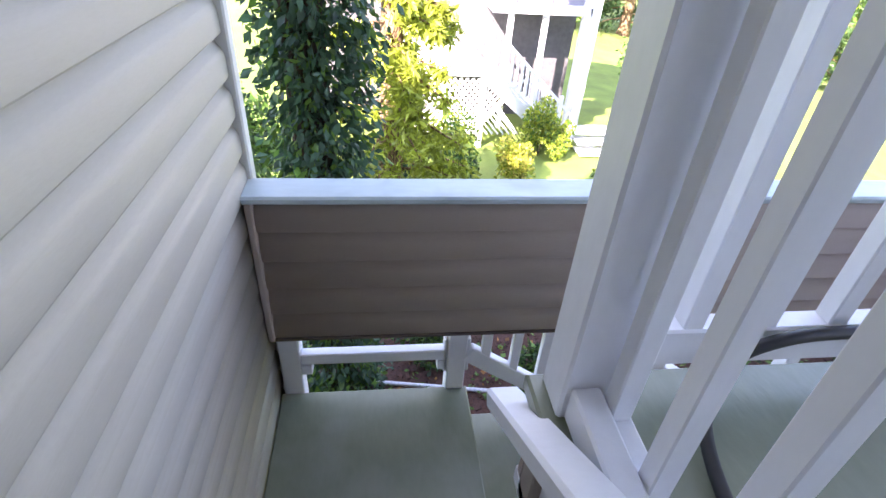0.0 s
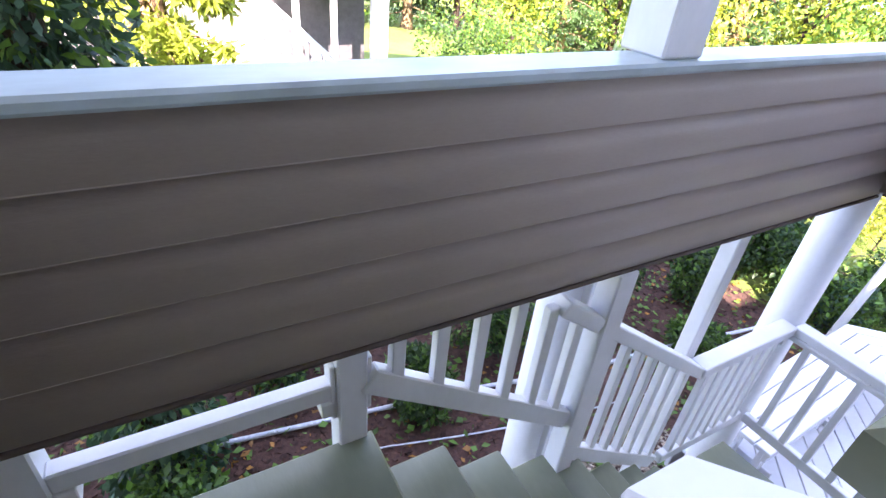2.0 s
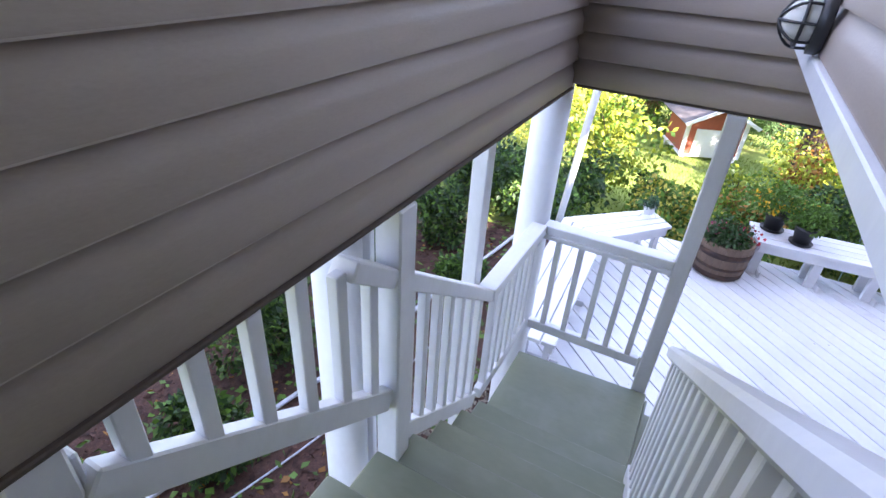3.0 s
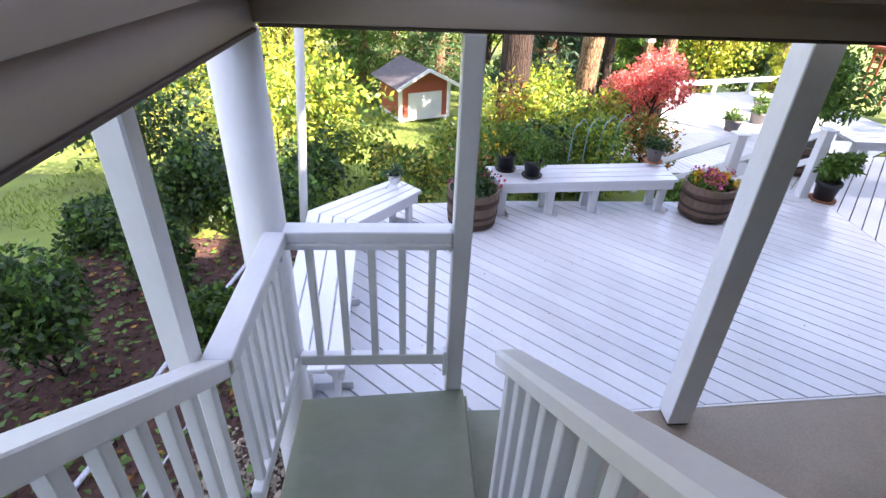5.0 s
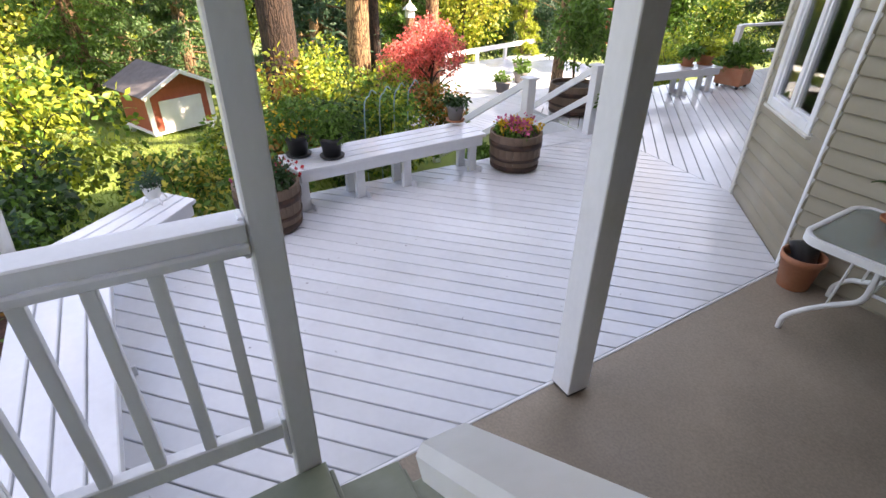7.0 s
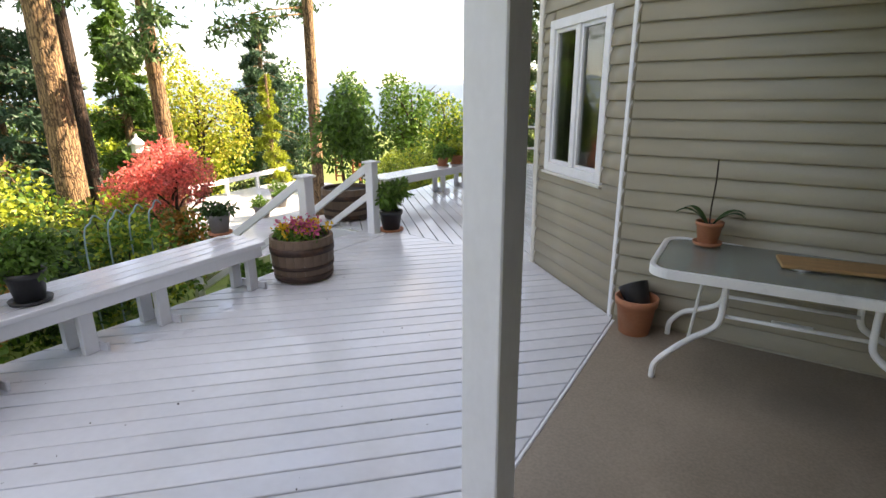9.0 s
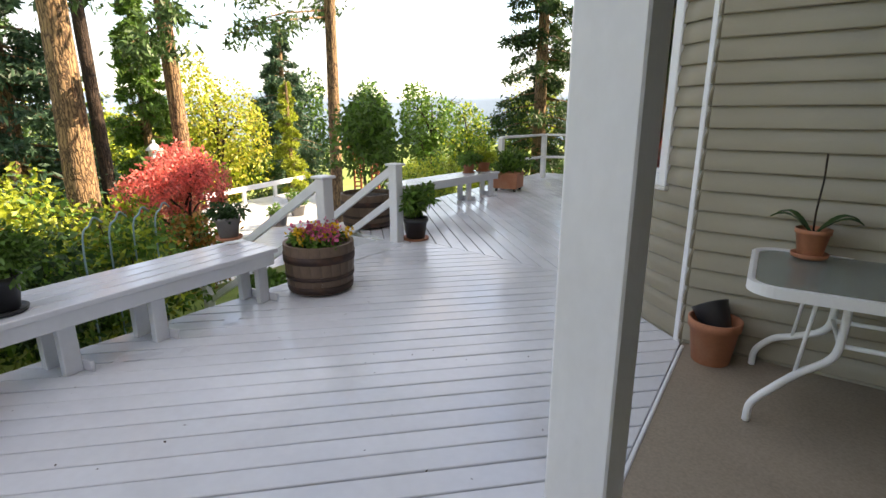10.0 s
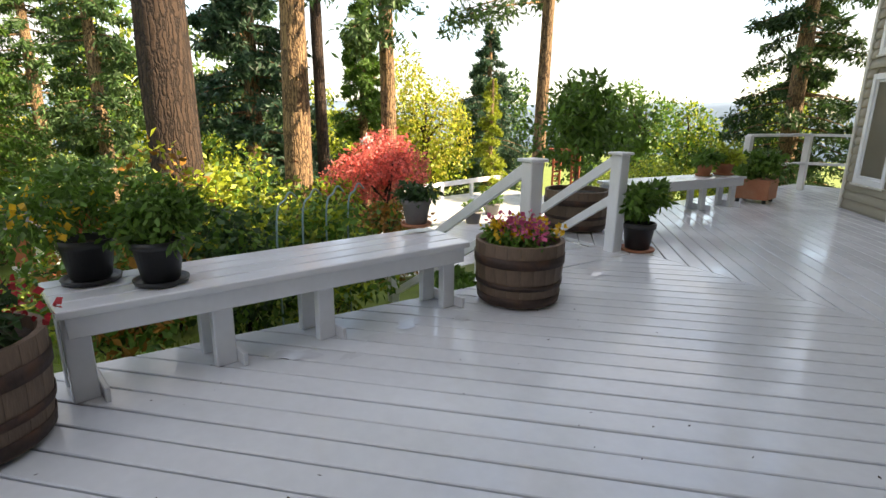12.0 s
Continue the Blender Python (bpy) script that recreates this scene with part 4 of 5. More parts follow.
# far bench pots and square planter
for (x, y, rr, sd) in ((14.78, 0.75, 0.11, 51), (14.72, 0.36, 0.13, 52)):
    p = pot("flower_pot", x, y, BH, rr, 0.15, TERRA, "terracotta pot with bright leafy plant on the far bench", TERRA)
    foliage_tuft(p, (0, 0, 0.26), (0.25, 0.25, 0.15), 500, 0.09, L_YELL if sd == 52 else L_GREEN, sd)
pl = thing("planter_box", "square terracotta planter box with leafy plants on castors", "planter", (14.62, -0.42, 0), 12)
box("body", (-0.24, -0.24, 0.06), (0.24, 0.24, 0.36), TERRA, pl, 0.01)
for sx in (-0.18, 0.18):
    for sy in (-0.18, 0.18):
        lathe("castor", [(0.01, 0), (0.03, 0.005), (0.03, 0.05), (0.01, 0.06)], BLACK, pl, 10, c=(sx, sy, 0))
foliage_tuft(pl, (0, 0, 0.5), (0.45, 0.45, 0.25), 1300, 0.1, L_GREEN, 53)
# patio pot with a nested black pot
p = pot("large_pot", 10.09, 5.10, -0.004, 0.15, 0.28, TERRA, "large terracotta pot with an empty black nursery pot in it", cat="pot")
q = lathe("nursery_pot", [(0.07, 0), (0.075, 0.005), (0.105, 0.17), (0.11, 0.18), (0.1, 0.182), (0.09, 0.15), (0.07, 0.02)], BLACK, p, 20)
q.matrix_basis = pose(-0.03, 0.01, 0.2, 20, 28, 0)


# ---- patio table ----
def rounded(x0, x1, y0, y1, r, n=8):
    out = []
    for cx, cy, a in ((x1 - r, y1 - r, 0), (x0 + r, y1 - r, 90), (x0 + r, y0 + r, 180), (x1 - r, y0 + r, 270)):
        out += [(cx + r * math.cos(radians(a + 90 * i / n)), cy + r * math.sin(radians(a + 90 * i / n))) for i in range(n + 1)]
    return out


TG = bpy.data.materials.new("frosted_glass")
TG.use_nodes = True
tb = TG.node_tree.nodes["Principled BSDF"]
tb.inputs["Base Color"].default_value = (0.55, 0.62, 0.58, 1)
tb.inputs["Roughness"].default_value, tb.inputs["Transmission Weight"].default_value = 0.18, 0.75
tn = TG.node_tree.nodes.new("ShaderNodeTexVoronoi")
tn.inputs["Scale"].default_value = 90
tbp = TG.node_tree.nodes.new("ShaderNodeBump")
tbp.inputs["Strength"].default_value = 0.25
TG.node_tree.links.new(tn.outputs[0], tbp.inputs["Height"])
TG.node_tree.links.new(tbp.outputs[0], tb.inputs["Normal"])
tab = thing("patio_table", "white metal patio table with a rippled glass top", "table", (9.91, 5.775, -0.004), 4)
TX, TY, TH = -1.55, -0.84, 0.725
gl = slab("glass_top", rounded(TX + 0.02, -0.02, TY + 0.02, -0.02, 0.12), TH - 0.012, TH - 0.004, TG, tab)
gl.visible_shadow = False
rim = rounded(TX, 0, TY, 0, 0.14)
bm = bmesh.new()
v = []
for (a, b), (c, d) in zip(rim, rounded(TX + 0.035, -0.035, TY + 0.035, -0.035, 0.11)):
    v.append([bm.verts.new(w) for w in ((a, b, TH - 0.05), (a, b, TH + 0.003), ((a + c) / 2, (b + d) / 2, TH + 0.006), (c, d, TH - 0.001), (c, d, TH - 0.045))])
for i in range(len(v)):
    u, w = v[i], v[(i + 1) % len(v)]
    for k in range(5):
        bm.faces.new((u[k], w[k], w[(k + 1) % 5], u[(k + 1) % 5]))
bmesh.ops.recalc_face_normals(bm, faces=bm.faces)
part("rim", bm, METALWHITE, tab)
for ex, sg in ((-0.12, 1), (TX + 0.12, -1)):
    for yy, s2 in ((-0.12, 1), (TY + 0.12, -1)):
        xm = ex - sg * 0.30
        ym = yy - s2 * 0.10
        tube("leg", smooth_path([(xm, ym, TH - 0.05), (xm, ym, 0.5), (xm + sg * 0.02, ym, 0.36), (xm + sg * 0.14, ym + s2 * 0.05, 0.27), (ex - sg * 0.06, yy + s2 * 0.03, 0.2), (ex + sg * 0.02, yy + s2 * 0.05, 0.1), (ex + sg * 0.03, yy + s2 * 0.05, 0.0)]), 0.019, METALWHITE, tab)
        tube("strut", [(xm + sg * 0.16, ym + s2 * 0.05, 0.27), (xm + sg * 0.12, ym + s2 * 0.04, TH - 0.04)], 0.009, METALWHITE, tab, 8)
for yy in (-0.24, TY + 0.24):
    tube("stretcher", [(-0.42, yy, 0.42), (TX + 0.42, yy, 0.42)], 0.012, METALWHITE, tab, 8)
tube("stretcher", [(-0.42, -0.24, 0.42), (-0.42, TY + 0.24, 0.42)], 0.012, METALWHITE, tab, 8)
box("stretcher_ornament", (TX / 2 - 0.1, -0.30, 0.415), (TX / 2 + 0.1, -0.24, 0.425), METALWHITE, tab, 0.004)
lathe("umbrella_ring", [(0.022, TH - 0.006), (0.055, TH - 0.004), (0.05, TH + 0.01), (0.024, TH + 0.012)], METALWHITE, gl, 20, c=(TX / 2, TY / 2, 0))
wbd = thing("wooden_board", "flat raw wooden board lying on the glass table", "board", (9.0, 5.22, TH + 0.003), 10)
box("board", (-0.28, -0.11, 0), (0.28, 0.11, 0.022), WOODRAW, wbd, 0.004)
orc = pot("orchid_pot", 9.69, 5.07, TH + 0.002, 0.085, 0.14, TERRA, "glazed brown pot with a bare-stemmed orchid on the table", TERRA, "potted plant")
tube("stem", [(0, 0, 0.12), (0.005, 0, 0.25), (-0.004, 0.004, 0.42), (0.0, 0, 0.56)], 0.005, BARKDARK, orc, 6)
for k, an in enumerate((0.2, 2.9, 3.6, -0.5)):
    c, s = math.cos(an), math.sin(an)
    vs, fs = [], []
    for i in range(7):
        t = i / 6
        rr, z, w = 0.02 + 0.19 * t, 0.14 + 0.13 * math.sin(t * 2.3) * 0.7, 0.028 * math.sin(math.pi * (0.12 + 0.86 * t))
        for o, dz in ((-w, 0.008), (0, 0), (w, 0.008)):
            vs.append((c * rr - s * o, s * rr + c * o, z + dz))
    for i in range(6):
        for o in range(2):
            fs.append((i * 3 + o, i * 3 + o + 1, i * 3 + o + 4, i * 3 + o + 3))
    raw("leaf", vs, fs, L_DARK, orc, smooth=True)

# ---- steps down to the lower deck ----
n1 = thing("newel_railing", "grey-white newel posts with sloping rails down to the lower deck", "railing")
for x, y in ((13.44, 5.24), (13.67, 3.97)):
    nw = box("newel", (x - 0.06, y - 0.06, -0.2), (x + 0.06, y + 0.06, 0.90), WHITE, n1, 0.008)
    box("newel_cap", (x - 0.085, y - 0.085, 0.90), (x + 0.085, y + 0.085, 0.925), WHITE, nw, 0.006)
    bar("handrail", (x + 0.04, y, 0.86), (15.85, y - 0.02, -0.52), 0.04, 0.09, WHITE, n1)
    bar("mid_rail", (x + 0.04, y, 0.50), (15.85, y - 0.02, -0.88), 0.035, 0.08, WHITE, n1)
    box("foot_post", (15.72, y - 0.05, -1.25), (15.82, y + 0.05, -0.5), WHITE, n1, 0.006)
ls = thing("lower_steps", "white painted steps leading to the lower deck", "stairs", kind="structure")
for k in range(1, 7):
    box("tread", (13.90 + 0.3 * (k - 1), 4.06, -0.175 * k - 0.035), (13.92 + 0.3 * k + 0.02, 5.16, -0.175 * k), DECK, ls, 0.005)
ld = thing("floor_lower_deck", "sunlit white painted lower deck beyond the steps", "deck", kind="structure")
LD = [(15.6, 5.0), (18.0, 4.9), (23.9, 0.8), (24.6, -3.6), (20.0, -4.0), (15.6, 2.9)]
boards(LD, 20, 0.15, 0.008, -1.24, -1.2, DECK, ld)
lr = thing("lower_deck_rail", "low white rail along the far edge of the lower deck", "railing")
bar("rail", (23.2, 1.2, -0.75), (24.5, -3.4, -0.75), 0.09, 0.14, WHITE, lr)
for t in (0.05, 0.35, 0.65, 0.95):
    box("rail_post", (23.2 + 1.3 * t - 0.05, 1.2 - 4.6 * t - 0.05, -1.25), (23.2 + 1.3 * t + 0.05, 1.2 - 4.6 * t + 0.05, -0.8), WHITE, lr, 0.005)
for x, y, sd in ((20.9, -0.2, 61), (21.9, -0.9, 62), (20.2, 0.9, 63)):
    p = pot("flower_pot", x, y, -1.2, 0.22, 0.3, GREYPOT, "grey pot with trailing plant on the lower deck")
    foliage_tuft(p, (0, 0, 0.36), (0.28, 0.28, 0.15), 300, 0.1, L_GREEN, sd)
for x, y, rz in ((14.25, 7.15, 20), (14.2, 6.75, -15)):
    ty = thing("seed_tray", "pale plastic seed tray lying on the slope below the deck", "tray", (x, y, ground_z(x, y) + 0.03), rz, "trays below the deck")
    box("base", (-0.25, -0.16, 0), (0.25, 0.16, 0.02), WHITEPOT, ty, 0.004)
    for lo, hi in (((-0.25, -0.16, 0.021), (0.25, -0.145, 0.09)), ((-0.25, 0.145, 0.021), (0.25, 0.16, 0.09)), ((-0.25, -0.144, 0.021), (-0.235, 0.144, 0.09)), ((0.235, -0.144, 0.021), (0.25, 0.144, 0.09))):
        box("side", lo, hi, WHITEPOT, ty, 0.003)
# far rail at the end of the upper-level deck
fr = thing("deck_end_rail", "white two-bar railing at the far end of the deck", "railing")
for x, y in ((15.10, -0.95), (14.95, -2.65), (13.9, -3.05)):
    box("rail_post", (x - 0.05, y - 0.05, 0), (x + 0.05, y + 0.05, 0.98), WHITE, fr, 0.006)
for z in (0.98, 0.48):
    bar("rail", (15.10, -0.95, z), (14.95, -2.65, z), 0.1, 0.045, WHITE, fr)
    bar("rail", (14.95, -2.65, z), (13.82, -3.08, z), 0.1, 0.045, WHITE, fr)

# ---- pole by the corner bench ----
po = thing("metal_pole", "slim white metal pole bracketed beside the corner bench", "pole", (12.37, 10.21, -0.6))
tube("shaft", [(0.033, 0.093, 0), (-0.104, -0.296, 4.6)], 0.04, METALWHITE, po, 14)
lathe("collar", [(0.045, 0.70), (0.07, 0.71), (0.07, 0.76), (0.045, 0.77)], GREYPOT, po, 14)

rgn = np.random.default_rng(91)
p = np.stack([rgn.uniform(10.4, 13.4, 70), rgn.uniform(5.2, 9.3, 70), np.full(70, 0.006)], 1)
p = p[p[:, 0] + p[:, 1] > 15.7]
dl = leaves("deck_litter", p, 0.02, BARKDARK, None, "", 91, droop=0.0, aspect=0.5)
co = np.empty(len(dl.data.vertices) * 3)
dl.data.vertices.foreach_get("co", co)
co[2::3] = 0.004 + np.clip(co[2::3], 0, 0.02) * 0.3
dl.data.vertices.foreach_set("co", co)
tagged(dl, "tiny dark needles and leaf bits on the deck", "leaf litter", kind="stuff")

# thin puddles left on the boards by the long bench
for i, (x, y, a, b) in enumerate(((13.02, 7.2, 0.10, 0.2), (13.0, 6.75, 0.07, 0.13), (13.08, 6.5, 0.09, 0.16), (13.0, 6.15, 0.06, 0.12), (12.86, 6.95, 0.05, 0.11), (12.95, 5.95, 0.05, 0.1), (13.2, 4.7, 0.07, 0.12), (12.9, 4.45, 0.06, 0.1))):
    bm = bmesh.new()
    rg = random.Random(600 + i)
    ph = rg.uniform(0, 6.28)
    vs = []
    for k in range(28):
        an = 2 * math.pi * k / 28
        q = 1 + 0.28 * math.sin(2 * an + ph) + 0.18 * math.sin(5 * an + 2 * ph) + rg.uniform(-0.08, 0.08)
        vs.append(bm.verts.new((0.6 * a * q * math.cos(an), 0.55 * b * q * math.sin(an), 0.0045)))
    f = bm.faces.new(vs)
    pd = part("puddle", bm, WATER)
    pd.matrix_basis = pose(x, y, 0, 0, 0, rg.uniform(-20, 20))
    tagged(pd, "thin puddle of rainwater on the deck boards", "puddle", "deck puddles")

# ---- trees ----
def trunk_bm(base, h, r0, r1, seed, bend=0.15, rough=0.05, seg=18, rings=26):
    bm = bmesh.new()
    rg = random.Random(seed)
    rows = []
    ox, oy = rg.uniform(-1, 1) * bend, rg.uniform(-1, 1) * bend
    for i in range(rings):
        t = i / (rings - 1)
        z = h * t
        r = (r0 + (r1 - r0) * t) * (1 + 0.45 * math.exp(-z / (r0 * 1.6)))
        row = []
        for k in range(seg):
            a = 2 * math.pi * k / seg
            rr = r * (1 + rough * noise.noise(Vector((math.cos(a) * 3, math.sin(a) * 3, z * 1.2 + seed))) + rough * (0.6 if k % 2 else -0.6))
            row.append(bm.verts.new((base[0] + ox * math.sin(t * 2) + rr * math.cos(a), base[1] + oy * math.sin(t * 2.4) + rr * math.sin(a), base[2] + z)))
        rows.append(row)
    for u, v in zip(rows, rows[1:]):
        for k in range(seg):
            bm.faces.new((u[k], u[(k + 1) % seg], v[(k + 1) % seg], v[k])).smooth = True
    return bm


def fir_sprays(c, h0, h1, rad, n_limbs, seed, per=120, droop=0.25, top_taper=True):
    """Limb lines and needle-spray points of a conifer crown from h0 to h1 above c."""
    rg = np.random.default_rng(seed)
    pts, limbs = [], []
    for i in range(n_limbs):
        f = (i + rg.uniform()) / n_limbs
        z = h0 + (h1 - h0) * f
        R0 = rad * ((1 - f) ** 0.8 if top_taper else 0.7 + 0.3 * rg.uniform()) * rg.uniform(0.6, 1.1) + 0.12
        a = rg.uniform(0, 2 * math.pi)
        d = np.array([math.cos(a), math.sin(a), 0])
        e = np.array(c) + np.array([0, 0, z]) + d * R0 - np.array([0, 0, droop * R0])
        limbs.append((np.array(c) + np.array([0, 0, z]), e))
        t = rg.uniform(0.15, 1, per) ** 0.7
        base = limbs[-1][0] + (e - limbs[-1][0]) * t[:, None]
        side = np.array([-d[1], d[0], 0])
        w = rg.normal(size=per) * 0.22 * R0 * (1.15 - t)
        pts.append(base + side * w[:, None] + np.stack([np.zeros(per), np.zeros(per), -abs(w) * 0.3 + rg.normal(size=per) * 0.05 * R0], 1))
    return limbs, np.concatenate(pts)


def conifer(x, y, h, r0, label, crown=None, mat=BARK, leaf=L_FIR, seed=1, limbs=60, per=130, size=0.3, z=None, taper=0.35, top_taper=True, rough=0.05, aspect=0.3):
    z = ground_z(x, y) - 0.1 if z is None else z
    t = thing("conifer_tree", label, "tree", (x, y, z))
    part("trunk", trunk_bm((0, 0, 0), h, r0, r0 * taper, seed, rough=rough), mat, t)
    if crown:
        h0, rad = crown
        lm, pts = fir_sprays((0, 0, 0), h0, h, rad, limbs, seed, int(per * 1.9), top_taper=top_taper)
        bm = bmesh.new()
        for a, b in lm:
            tube_bm(bm, [a, (a + b) / 2 + np.array([0, 0, 0.04 * rad]), b], [0.05 * r0 / 0.3, 0.03 * r0 / 0.3, 0.008], 5)
        part("limbwork", bm, mat, t)
        leaves("crown", pts, size * 0.62, leaf, t, "", seed, droop=0.6, aspect=aspect)
    return t


def broadleaf(x, y, h, rad, leaf, label, seed=1, n=6000, size=0.16, z=None, r0=None, name="tree", cat="tree", clear=0.3, lumps=16, mat=BARKDARK, leaf2=None):
    z = ground_z(x, y) - 0.05 if z is None else z
    t = thing(name, label, cat, (x, y, z))
    rg = random.Random(seed)
    r0 = r0 or h * 0.022
    bm = bmesh.new()
    tube_bm(bm, smooth_path([(0, 0, 0), (rg.uniform(-.1, .1), rg.uniform(-.1, .1), h * 0.3), (rg.uniform(-.2, .2), rg.uniform(-.2, .2), h * 0.75)], 4), r0, 8, r0 * 0.3)
    for k in range(9):
        a = rg.uniform(0, 6.28)
        b = h * rg.uniform(clear * 0.8, 0.6)
        e = Vector((math.cos(a) * rad * 0.75, math.sin(a) * rad * 0.75, min(h * 0.95, b + h * rg.uniform(0.1, 0.35))))
        tube_bm(bm, smooth_path([(0, 0, b), Vector((0, 0, b)).lerp(e, 0.5) + Vector((0, 0, 0.06 * h)), e], 4), r0 * 0.45, 6, r0 * 0.08)
    part("trunk", bm, mat, t)
    hh = h * (1 - clear) / 2
    p, d = blob_points(n, (0, 0, h * clear + hh), (rad, rad, hh * 1.1), seed, lumps=lumps)
    if leaf2:
        k = int(n * 0.65)
        leaves("crown", p[:k], size, leaf, t, "", seed, out=d[:k] * 0.4, aspect=0.55)
        leaves("crown", p[k:], size, leaf2, t, "", seed + 5, out=d[k:] * 0.4, aspect=0.55)
    else:
        leaves("crown", p, size, leaf, t, "", seed, out=d * 0.4, aspect=0.55)
    return t


def shrub(x, y, h, rad, leaf, label, seed, n=1500, size=0.09, z=None, leaf2=None):
    return broadleaf(x, y, h, rad, leaf, label, seed, n, size, z, 0.02, "shrub", "shrub", 0.05, 11, leaf2=leaf2)


conifer(17.4, 7.25, 18, 0.29, "massive fir trunk close to the deck, its shade put into dark bark", mat=BARKDARK, crown=(5.5, 3.2), seed=3, limbs=30, rough=0.09)
conifer(19.2, 5.3, 18, 0.23, "tall sunlit fir trunk with brown furrowed bark", crown=(6.5, 2.6), seed=4, limbs=30, rough=0.08)
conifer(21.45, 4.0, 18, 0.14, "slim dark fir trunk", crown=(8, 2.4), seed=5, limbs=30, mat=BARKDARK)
conifer(19.4, 3.4, 15, 0.16, "slim tall fir with hanging upper boughs", crown=(4.2, 2.3), seed=6, limbs=34, per=160, size=0.28, top_taper=False)
conifer(19.0, 0.1, 15, 0.15, "tall fir trunk with lit bark behind the steps", crown=(4.9, 2.3), seed=7, limbs=30, per=150, size=0.28, top_taper=False)
conifer(17.6, -7.8, 13, 0.24, "dense dark fir near the end of the deck", crown=(1.0, 1.9), seed=8, limbs=120, per=150, leaf=L_DARK, size=0.3)
conifer(26.2, 1.0, 7.9, 0.18, "bright green cypress tree behind the maple", crown=(0.3, 1.5), seed=9, limbs=150, per=130, leaf=L_GREEN, size=0.26)
conifer(22.5, 5.2, 10, 0.22, "blue-green spruce behind the big trunk", crown=(0.6, 1.9), seed=10, limbs=120, per=150, leaf=L_BLUE, size=0.3)
conifer(28.5, 11.0, 12, 0.25, "tall green fir behind the shrubs", crown=(0.8, 2.4), seed=11, limbs=120, per=140, leaf=L_GREEN)
conifer(28.5, 8.0, 11, 0.22, "tall dark fir at the wood's edge", crown=(0.8, 2.0), seed=33, limbs=100, per=130, leaf=L_FIR)
broadleaf(29.5, -3.2, 7.0, 1.9, L_YELL, "yellow-green birch in full sunlight", 12, 6000, 0.17, leaf2=L_GOLD, clear=0.1)
conifer(29.6, -6.6, 8.2, 0.2, "blue-green spruce below the garden", crown=(0.5, 2.5), seed=13, limbs=110, per=130, leaf=L_BLUE, size=0.3)
conifer(24.7, -3.0, 5.0, 0.1, "small bright yellow-green conifer", crown=(0.2, 0.9), seed=14, limbs=90, per=110, leaf=L_YELL, size=0.17)
broadleaf(25.5, -12.2, 6.0, 1.9, L_GREEN, "rounded green tree beyond the deck", 15, 5500, 0.2, clear=0.1)
broadleaf(29.5, -12.5, 6.2, 2.2, L_GREEN, "rounded dark tree in the distance", 16, 5500, 0.24, leaf2=L_BLUE, clear=0.1)
broadleaf(21.5, -9.4, 4.2, 1.7, L_GREEN, "leafy shrub tree beyond the deck railing", 17, 5000, 0.15, leaf2=L_YELL, clear=0.05)
broadleaf(19.2, -10.2, 4.6, 1.6, L_YELL, "sunlit leafy tree beside the dark fir", 35, 4500, 0.14, leaf2=L_GREEN, clear=0.05)
broadleaf(33, -9.5, 7.5, 2.6, L_GREEN, "green tree in the valley below", 36, 5000, 0.26, leaf2=L_BLUE, clear=0.05)
for i, (x, y) in enumerate(((18.6, -3.4), (19.6, -4.2), (20.6, -5.0), (17.7, -2.4), (18.2, -5.2), (17.3, -4.4), (21.8, -6.0))):
    shrub(x, y, 1.75, 0.85, L_YELL, "bright yellow-green hedge shrub in sunlight", 400 + i, 2600, 0.08, leaf2=L_GREEN if i % 2 else None)
# Japanese maple
mp2 = broadleaf(18.5, 4.0, 2.6, 1.12, L_RED, "red-leaved Japanese maple beside the lower deck", 18, 6000, 0.075, clear=0.22, lumps=10)
# small tree in the dark barrel
tt = thing("barrel_tree", "leafy small tree growing in the dark barrel", "tree", (14.6, 3.5, 0.36))
tube("trunk", smooth_path([(0, 0, 0), (0.03, 0.02, 0.4), (0.0, 0.05, 0.9)], 4), 0.02, BARK, tt, 8)
pts, dd = blob_points(2600, (0, 0, 0.88), (0.75, 0.75, 0.62), 19, lumps=14)
leaves("crown", pts, 0.10, L_GREEN, tt, "", 19, out=dd * 0.4, aspect=0.4)
# shrub belt behind the long bench
rg = random.Random(5)
for i, (x, y, h, r, lf, l2) in enumerate([
        (14.7, 9.2, 1.05, 0.7, L_GREEN, L_GOLD), (14.9, 8.0, 1.3, 0.7, L_GREEN, L_AUT), (16.4, 8.2, 1.35, 0.7, L_YELL, L_GREEN), (16.2, 7.5, 1.9, 0.7, L_YELL, L_AUT), (18.2, 6.3, 2.2, 0.8, L_YELL, L_GREEN), (15.3, 7.0, 1.35, 0.7, L_DARK, L_GREEN), (15.4, 6.1, 1.3, 0.65, L_GREEN, L_YELL), (16.3, 6.0, 1.7, 0.8, L_GREEN, L_YELL),
        (17.0, 6.9, 2.0, 0.8, L_YELL, L_GREEN), (18.0, 5.2, 1.8, 0.8, L_YELL, L_GREEN), (17.1, 4.6, 1.3, 0.6, L_AUT, L_GREEN), (19.5, 6.8, 2.3, 1.0, L_YELL, L_GREEN),
        (14.4, 5.3, 0.5, 0.35, L_GREEN, None), (16.0, 9.4, 0.8, 0.6, L_DARK, L_GREEN), (14.8, 10.6, 1.4, 0.8, L_DARK, L_GREEN), (14.0, 11.2, 1.3, 0.8, L_DARK, L_GREEN)]):
    shrub(x, y, h, r, lf, "mixed garden shrub with green and yellowing leaves", 100 + i, 2000, 0.09, leaf2=l2)
